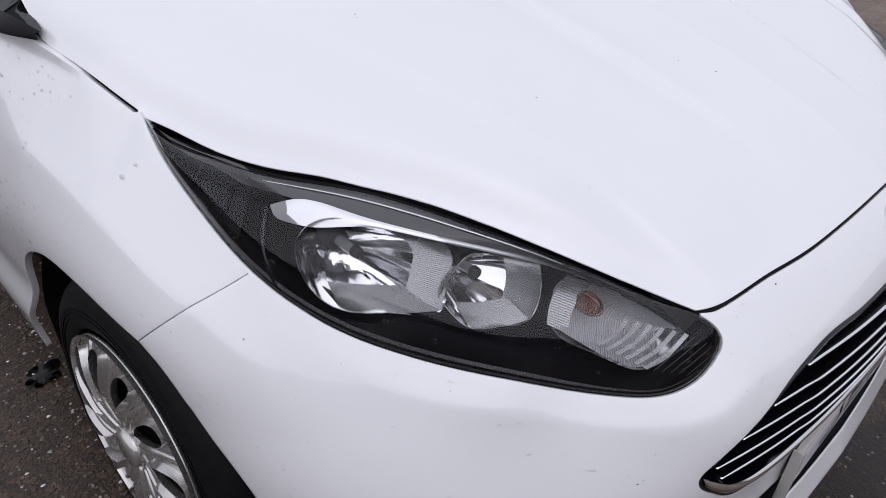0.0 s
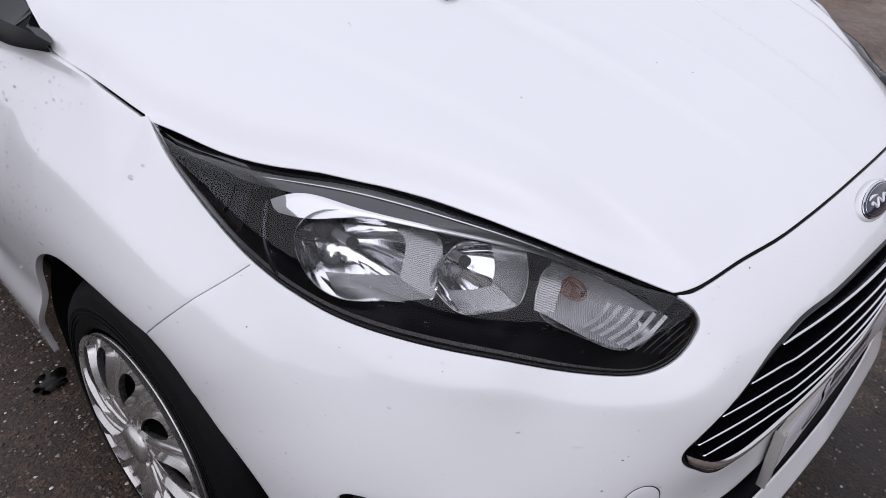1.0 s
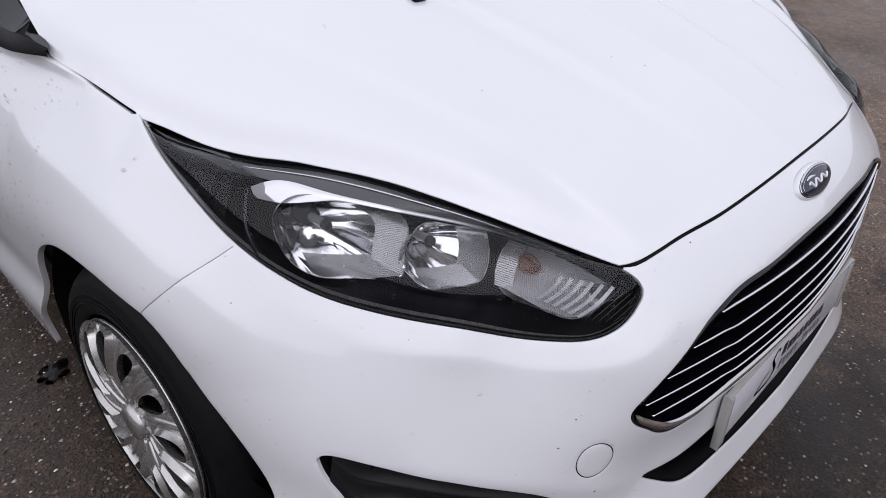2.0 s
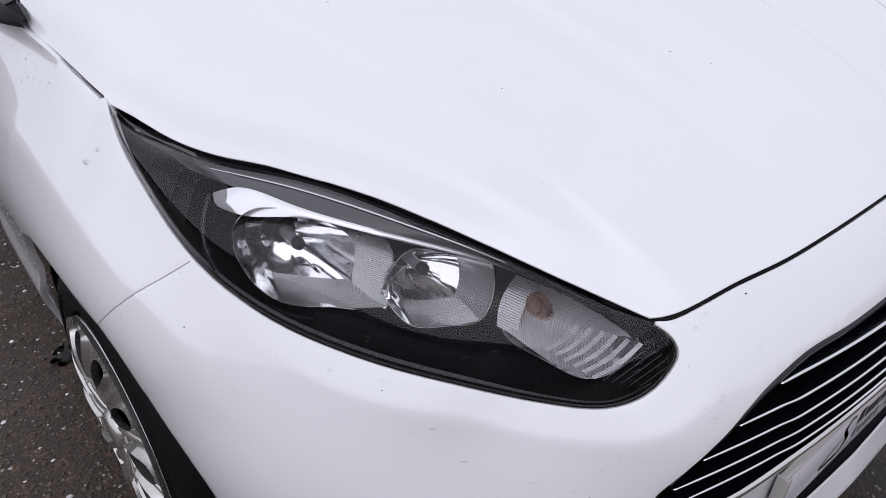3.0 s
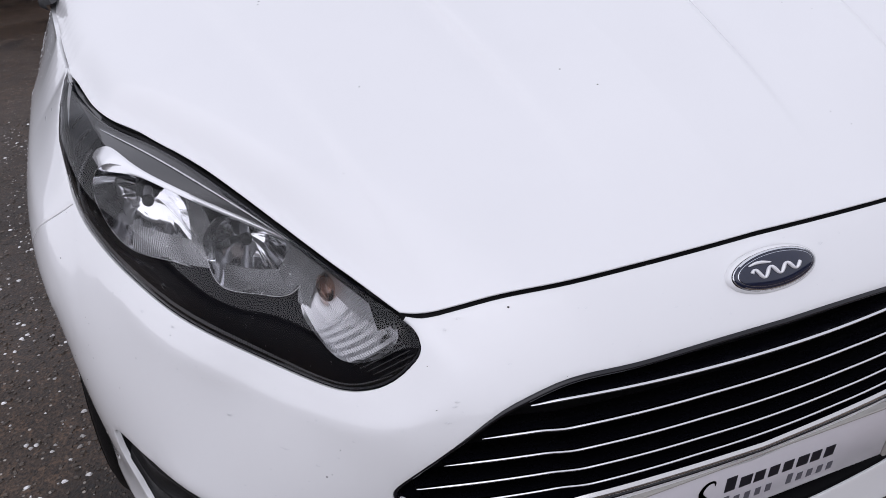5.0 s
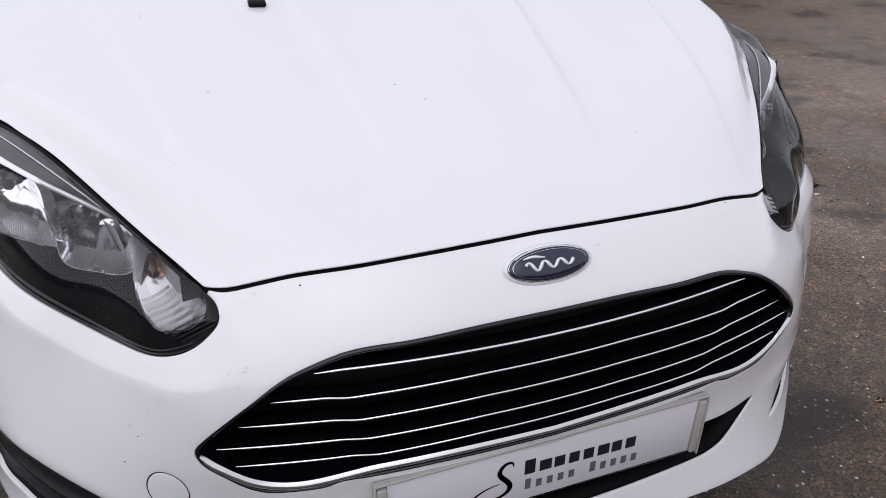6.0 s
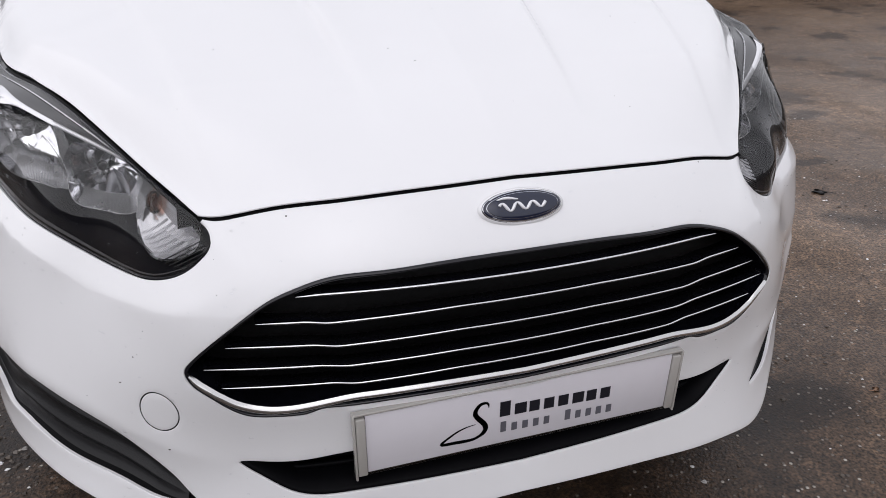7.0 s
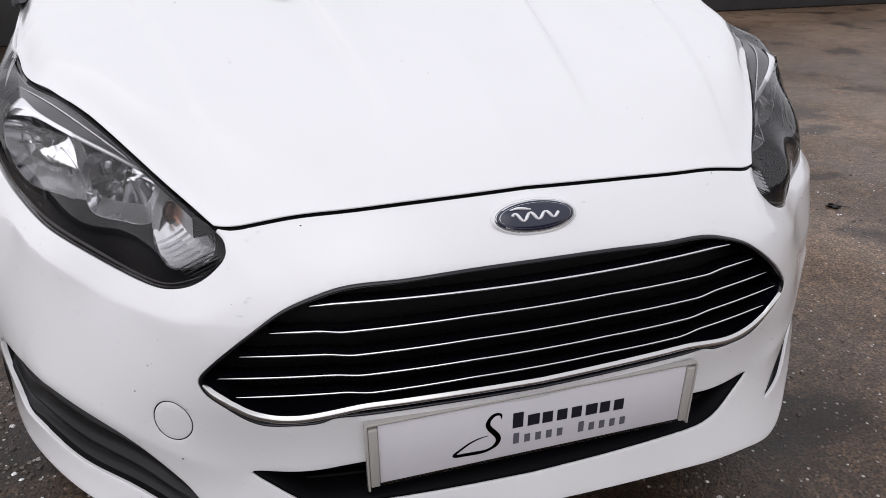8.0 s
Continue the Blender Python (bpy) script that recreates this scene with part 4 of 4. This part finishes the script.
    # dark steps that carry the bars on towards the cover's edge
    for k in range(1, 6):
        a, e = np.array((.473, .157, .656)), np.array((.414, .140, .688))
        a, e = a - step * k * .62 + (e - a) * (.03 + .05 * k), e - step * k * .62 - (e - a) * .02
        P("dark_step", tube([a + (e - a) * q + np.array((.003, -.006, .003)) for q in np.linspace(0, 1, 8)], .0010, 5), DARK_STEP)
    return lamp


headlamp(-1)
headlamp(1)

# ---- wheels ----
def wheel(x, y, s, name="wheel"):
    w = new(name)
    w.parent = car
    tagged(w, "black tyre with silver multi-spoke wheel cover")
    centre = Vector((s * x, y, .291))
    prof = [(.200, -.020), (.204, .000), (.222, .006), (.240, .005), (.243, .0065), (.246, .005), (.262, .000), (.276, -.012), (.286, -.028), (.2905, -.05), (.2905, -.075), (.284, -.078), (.284, -.084), (.2905, -.087), (.291, -.118), (.284, -.121), (.284, -.127), (.2905, -.130), (.288, -.17), (.27, -.20), (.21, -.20)]
    turn = lambda r, a, d: centre + Vector((s * d, r * math.cos(a), r * math.sin(a)))
    part("tyre", grid(lambda a, b: turn(along(np.array(prof), b)[0], a * math.tau, along(np.array(prof), b)[1]), 96, 60, closed_u=True), RUBBER, w)
    for k in range(3):
        part("sidewall_ring", grid(lambda a, b: turn(.228 + .008 * k + .0012 * math.cos(b * math.tau), a * math.tau, .0068 - .0006 * k + .0012 * math.sin(b * math.tau)), 96, 7, closed_u=True), RUBBER, w)
    circle = lambda r, n: np.array([(r * math.cos(a), r * math.sin(a)) for a in np.linspace(0, math.tau, n, endpoint=False)])
    n_hole, cuts = 12, []
    for k in range(n_hole):
        a0 = (k + .35) * math.tau / n_hole
        cut = []
        for q in np.linspace(0, math.tau, 26, endpoint=False):
            r = .136 + .048 * math.cos(q)
            a = a0 + (.146 + .044 * math.cos(q)) * math.sin(q) + (r - .132) * 2.0
            cut.append((r * math.cos(a), r * math.sin(a)))
        cuts.append(np.array(cut))

    def face(p):
        r, a = np.hypot(p[:, 0], p[:, 1]), np.arctan2(p[:, 1], p[:, 0])
        swirl = a - (r - .132) * 2.0 - .35 * math.tau / n_hole
        gate = np.clip((r - .045) / .05, 0, 1) * np.clip((.190 - r) / .03, 0, 1)
        crown = .018 * np.cos((r - .09) / .11 * 1.5)
        ridge = -.0045 * np.cos(swirl * n_hole) * gate
        twin = -.003 * np.exp(-((((swirl * n_hole / math.tau + .5) % 1.0) - .0) / .07)**2) * gate - .0045 * np.exp(-((((swirl * n_hole / math.tau + .5) % 1.0) - 1.0) / .07)**2) * gate
        return np.column_stack([centre.x + s * (-.004 + crown + ridge + twin), centre.y + p[:, 0], centre.z + p[:, 1]])

    cover = part("wheel_cover", hem(sheet(circle(.194, 200), cuts, .0038, face, flip=s > 0), .014, .0015), SILVER, w, "silver plastic wheel cover with curved spokes")
    for k in range(n_hole):
        r = np.linspace(.040, .187, 18)
        a = (k + .85) * math.tau / n_hole + (r - .132) * 2.0
        line = face(np.column_stack([r * np.cos(a), r * np.sin(a)])) - np.array((s * .001, 0, 0))
        part("spoke", tube(line, lambda t: .0040 + .0034 * math.sin(t * math.pi)**.8, 10), SILVER, cover)
    part("rim_ring", grid(lambda a, b: turn(.1952 + .0020 * math.cos(b * math.tau), a * math.tau, .002 + .0035 * math.sin(b * math.tau)), 120, 9, closed_u=True), SILVER, cover)
    bm = bmesh.new()
    bmesh.ops.create_cone(bm, cap_ends=True, segments=40, radius1=.038, radius2=.032, depth=.018)
    bmesh.ops.transform(bm, matrix=Matrix.Translation(centre + Vector((s * .014, 0, 0))) @ Matrix.Rotation(radians(90 * s), 4, "Y"), verts=bm.verts)
    part("hub_cap", bm, SILVER, cover)
    bm = bmesh.new()
    bmesh.ops.create_cone(bm, cap_ends=True, segments=40, radius1=.2, radius2=.2, depth=.01)
    bmesh.ops.transform(bm, matrix=Matrix.Translation(centre + Vector((-s * .05, 0, 0))) @ Matrix.Rotation(radians(90), 4, "Y"), verts=bm.verts)
    part("steel_rim", bm, BLACK_MATT, w)
    # a little toe and camber
    stance = Matrix.Translation(centre + Vector((s * .013, .003, .006))) @ Matrix.Rotation(radians(-3.0 * s), 4, "Z") @ Matrix.Rotation(radians(-2.9 * s), 4, "Y") @ Matrix.Scale(1.016, 4) @ Matrix.Translation(-centre)
    for piece in w.children_recursive:
        if piece.type == "MESH":
            piece.data.transform(stance)
    return w


for s in (-1, 1):
    wheel(.848, .789, s)
    part("arch_liner", grid(lambda a, b: Vector((s * (.800 + .060 * min(1, max(0, a * 2 - .7)) - (.24 + .06 * min(1, max(0, a * 2 - .7))) * b), HUB_Y + .372 * math.cos(math.pi * (.96 - 1.04 * a)), HUB_Z + .372 * math.sin(math.pi * (.96 - 1.04 * a)))), 40, 4), BLACK_MATT, car)
    part("liner_back", grid(lambda a, b: Vector((s * .56, .42 + .76 * a, .15 + .55 * b)), 3, 3), BLACK_MATT, car)

# ---- bonnet jet, cowl corners and the cabin behind ----
bm = block((.030, .022, .010), (0, 0, 0), .004)
j = hood(np.array([(-.260, .668)]))[0]
bmesh.ops.transform(bm, matrix=Matrix.Translation(Vector(j) + Vector((0, 0, .004))) @ Matrix.Rotation(radians(14), 4, "X"), verts=bm.verts)
part("washer_jet", bm, BLACK_MATT, car, "small black washer jet on the bonnet")
for s in (-1, 1):
    low = [(.776, .958, .905), (.795, 1.0, .905), (.803, 1.08, .898), (.806, 1.21, .898), (.806, 1.45, .905)]
    ledge = [(.770, .962, .915), (.782, 1.01, .925), (.788, 1.08, .925), (.790, 1.21, .925), (.790, 1.45, .935)]
    up = [(.764, .975, .915), (.752, 1.06, .928), (.742, 1.14, .942), (.725, 1.25, .968), (.700, 1.48, 1.05)]
    bm = loft([low, [(np.array(a) + np.array(b)) / 2 + np.array((.006, 0, .004)) for a, b in zip(low, ledge)], ledge], 30)
    part("cowl_corner", bm if s > 0 else mirrored(bm), BLACK_MATT, car, "matt black plastic corner at the windscreen foot")
    bm = loft([ledge, up], 30)
    part("corner_glass", bm if s > 0 else mirrored(bm), DARK_GLASS, car)
part("windscreen", grid(lambda a, b: Vector(((a - .5) * (1.50 - .35 * b), 1.16 + .62 * b + .25 * (2 * a - 1)**2 * (1 - .5 * b), 1.005 + .42 * b - .04 * (2 * a - 1)**2)), 30, 12), DARK_GLASS, car, "dark raked windscreen")
part("roof", grid(lambda a, b: Vector(((a - .5) * (1.15 - .1 * b), 1.78 + 1.75 * b + .1 * (2 * a - 1)**2 * (1 - b), 1.425 + .055 * math.sin(b * 2.6) - .04 * (2 * a - 1)**2 - .03 * b)), 20, 20), PAINT, car)
for s in (-1, 1):
    part("body_side", grid(lambda a, b: Vector((s * (.870 - .03 * a**3 - .05 * b**3 - .030 * (1 - b)**4), 1.47 + 2.34 * a, .20 + .72 * b)), 40, 16), PAINT, car)
    part("side_glass", grid(lambda a, b: Vector((s * (.80 - .22 * b), 1.42 + 2.2 * a + .45 * b * (1 - a) - .25 * b * a, .92 + .50 * b)), 24, 8), DARK_GLASS, car)
    wheel(.845, .789 + 2.489, s)
part("tailgate", grid(lambda a, b: Vector(((a - .5) * (1.68 - .5 * b**2), 3.82 - .28 * b**2, .30 + 1.12 * b)), 24, 20), PAINT, car)
part("floor_pan", block((1.55, 3.3, .05), (0, 2.2, .24), .01), BLACK_MATT, car)

# ---- raindrops on the paint ----
WATER = clear("water", (.975, .98, .985), 0.0, 1.42)


def drops(name, places, size, parent, label, material=None):
    """Flat beads of water, joined."""
    rng = np.random.default_rng(len(places))
    verts, faces = [], []
    for p, n in places:
        n = Vector(n).normalized()
        t = n.cross(Vector((0, 0, 1))).normalized() if abs(n.z) < .99 else Vector((1, 0, 0))
        b = n.cross(t)
        r = size * float(rng.lognormal(0, .5))
        r = min(r, size * 2)
        sx, sy = r * float(rng.uniform(.9, 2.2)), r * float(rng.uniform(.7, 1.1))
        start = len(verts)
        for k, h in ((1.0, 0.0), (.85, .16), (.5, .25)):
            for a in range(8):
                c, d = math.cos(a * math.tau / 8), math.sin(a * math.tau / 8)
                verts.append(p + t * sx * k * c + b * sy * k * d + n * (r * h))
        verts.append(p + n * r * .28)
        for row in range(2):
            for a in range(8):
                i, j = start + row * 8 + a, start + row * 8 + (a + 1) % 8
                faces.append((i, j, j + 8, i + 8))
        faces += [(start + 16 + a, start + 16 + (a + 1) % 8, start + 24) for a in range(8)]
    me = bpy.data.meshes.new(name)
    me.from_pydata([tuple(v) for v in verts], [], faces)
    for f in me.polygons:
        f.use_smooth = True
    me.materials.append(material or WATER)
    ob = new(name, me)
    ob.parent, ob.visible_shadow = parent, False
    return tagged(ob, label, kind="stuff")


rng = np.random.default_rng(5)


def skin_spot(u, z):
    a = Vector(body(np.array([(u, z)]))[0])
    e = .004
    du = Vector(body(np.array([(u + e, z)]))[0]) - a
    dz = Vector(body(np.array([(u, z + e)]))[0]) - a
    return a, du.cross(dz)


hole_polys = [grille_hole, intake_hole, FOG, FOG * (-1, 1)]
cand = np.column_stack([rng.uniform(-1.1, 1.1, 1400), rng.uniform(.30, .74, 1400)])
ok = inside_poly(cand, outline)
for h in hole_polys:
    ok &= ~inside_poly(cand, h)
drops("rain", [skin_spot(u, z) for u, z in cand[ok][:330]], .0010, car, "beads of rain on the bumper")
cand = np.column_stack([rng.uniform(-1.75, -1.05, 900), rng.uniform(.45, .88, 900)])
ok = inside_poly(cand, edge_uz * (-1, 1)) if edge_uz[0, 0] > 0 else inside_poly(cand, edge_uz)
near = ok & ((cand[:, 0] < -1.45) | (rng.random(900) < .15))
drops("rain", [skin_spot(u, z) for u, z in cand[near]], .0016, car, "beads of rain on the wing")


def lens_spot(a, b, s):
    p, e = Vector(lens_at(a, b)), .01
    n = (Vector(lens_at(a + e, b)) - p).cross(Vector(lens_at(a, b + e)) - p)
    if n.z < 0:
        n = -n
    return (Vector((s * p.x, p.y, p.z)), Vector((s * n.x, n.y, n.z)))


for s in (-1, 1):
    drops("rain", [lens_spot(rng.uniform(.1, .95), rng.uniform(.08, .9), s) for k in range(70 if s < 0 else 100)], .0018, car, "beads of rain on the lamp cover")

GRIT = mat("grit", (.02, .018, .016), .6)
cand = np.column_stack([rng.uniform(-1.25, 1.0, 160), rng.uniform(.36, .74, 160)])
ok = inside_poly(cand, outline)
for h in hole_polys:
    ok &= ~inside_poly(cand, h)
drops("grit", [skin_spot(u, z) for u, z in cand[ok][:45]], .0007, car, "specks of dark grit on the bumper", GRIT)
spots = np.column_stack([rng.uniform(-.6, .6, 60), rng.uniform(.16, 1.0, 60)])
spots = bonnet_skin(spots[inside_poly(spots, hood_outline)])
drops("grit", [(Vector(p), Vector((0, -.3, 1))) for p in spots[:36]], .0006, car, "specks of dark grit on the bonnet", GRIT)

# ---- stone chips on the yard, and the dark wall beyond ----
chips_v, chips_f = [], []
for k in range(12800):
    if k < 11000:
        x, y = rng.uniform(-2.2, -.80), rng.uniform(.2, 3.2)
    else:
        x, y = rng.uniform(.45, 2.6), rng.uniform(-.6, 2.4)
    r = min(.0055, (.0027 if k < 11000 else .0021) * rng.lognormal(0, .5))
    a0, start = rng.uniform(0, 6.3), len(chips_v)
    for q in range(6):
        a = a0 + q * math.tau / 6
        w = r * rng.uniform(.7, 1.3)
        chips_v.append((x + w * math.cos(a) * 1.3, y + w * math.sin(a), .0))
    for q in range(6):
        vx, vy, _ = chips_v[start + q]
        chips_v.append((x + (vx - x) * .6, y + (vy - y) * .6, r * .55))
    for q in range(6):
        i, j = start + q, start + (q + 1) % 6
        chips_f.append((i, j, j + 6, i + 6))
    chips_f.append(tuple(start + 6 + q for q in range(6)))
me = bpy.data.meshes.new("stone_chips")
me.from_pydata(chips_v, [], chips_f)
CHIP = bpy.data.materials.new("stone_chip")
CHIP.use_nodes = True
cn, cl = CHIP.node_tree.nodes, CHIP.node_tree.links
geo, rmp = cn.new("ShaderNodeNewGeometry"), cn.new("ShaderNodeValToRGB")
for p_, c_ in ((.45, (.052, .040, .031)), (.84, (.115, .092, .073)), (1.0, (.34, .30, .255))):
    e_ = rmp.color_ramp.elements.new(p_)
    e_.color = (*c_, 1)
rmp.color_ramp.elements.remove(rmp.color_ramp.elements[0])
rmp.color_ramp.elements.remove(rmp.color_ramp.elements[-1])
cl.new(geo.outputs["Random Per Island"], rmp.inputs[0])
cl.new(rmp.outputs[0], cn["Principled BSDF"].inputs["Base Color"])
cn["Principled BSDF"].inputs["Roughness"].default_value = .45
me.materials.append(CHIP)
tagged(new("stone_chips", me), "pale stone chips bedded in the wet asphalt", "stone chips", kind="stuff")
WALL = mat("dark_brick", (.035, .033, .033), .7, 0, 0, .4, .4, 3, .4, 60)
tagged(part("wall_dark", block((26, .35, 1.0), (3.0, 6.45, .5), .02, None), WALL), "dark wall at the edge of the yard", "wall", kind="structure")


# ---- fallen leaves on the yard ----
def leaf(at, turn, size, tone, label):
    """A wet lobed leaf, slightly curled, with its stalk."""
    bm = bmesh.new()
    n = 28
    rim = []
    for k in range(n):
        a = k / n * math.tau
        r = size * (.55 + .45 * abs(math.cos(2.5 * a))**.7) * (.75 + .25 * math.cos(a))
        rim.append(bm.verts.new((r * math.cos(a), r * math.sin(a) * .8, .002 + .06 * r * r / size + .0015 * math.sin(3 * a))))
    mid = bm.verts.new((0, 0, .002))
    for k in range(n):
        bm.faces.new((rim[k], rim[(k + 1) % n], mid))
    bmesh.ops.solidify(bm, geom=bm.faces[:], thickness=.0006)
    m = Matrix.Translation(at) @ Matrix.Rotation(turn, 4, "Z")
    bmesh.ops.transform(bm, matrix=m, verts=bm.verts)
    whole = new("leaf")
    tagged(whole, label, "leaf", group="fallen leaves on the yard")
    material = mat("leaf_skin", tone, .35, 0, .3, .5, .4, 90, .4, 300)
    part("blade", bm, material, whole)
    stalk = tube([m @ Vector((-size * .3 * t - .2 * size, .06 * size * t * t, .004)) for t in np.linspace(0, 3, 8)], .0011, 5)
    part("stalk", stalk, material, whole)


leaf(Vector((-.89, 1.42, .0)), .6, .065, (.017, .014, .012), "black rotting leaf on the wet asphalt")
leaf(Vector((1.885, 1.30, .0)), 2.9, .042, (.014, .012, .011), "dark curled leaf on the wet asphalt")
leaf(Vector((1.066, .245, .0)), .3, .015, (.42, .24, .14), "small pale orange leaf on the wet asphalt")
leaf(Vector((1.55, 1.62, .0)), 1.2, .050, (.016, .014, .012), "dark flattened leaf on the wet asphalt")

BOUNCE_WALL = mat("bounce_wall", (.20, .185, .175), .75, 0, 0, .4, .3, 3, .4, 60)
# unseen walls added behind the camera and beside it, for reflections and bounced light
tagged(part("wall_south", block((30, .35, 1.6), (0, -8.0, .8), .02), BOUNCE_WALL), "added unseen wall in front of the car for reflections and bounce", "wall", kind="structure")
tagged(part("wall_west", block((.35, 14.3, 1.2), (-11.0, -.85, .6), .02), BOUNCE_WALL), "added unseen wall along the side for reflections and bounce", "wall", kind="structure")
tagged(part("wall_east", block((.35, 14.0, 1.2), (10.5, -.85, .6), .02), BOUNCE_WALL), "added unseen wall along the far side for reflections and bounce", "wall", kind="structure")
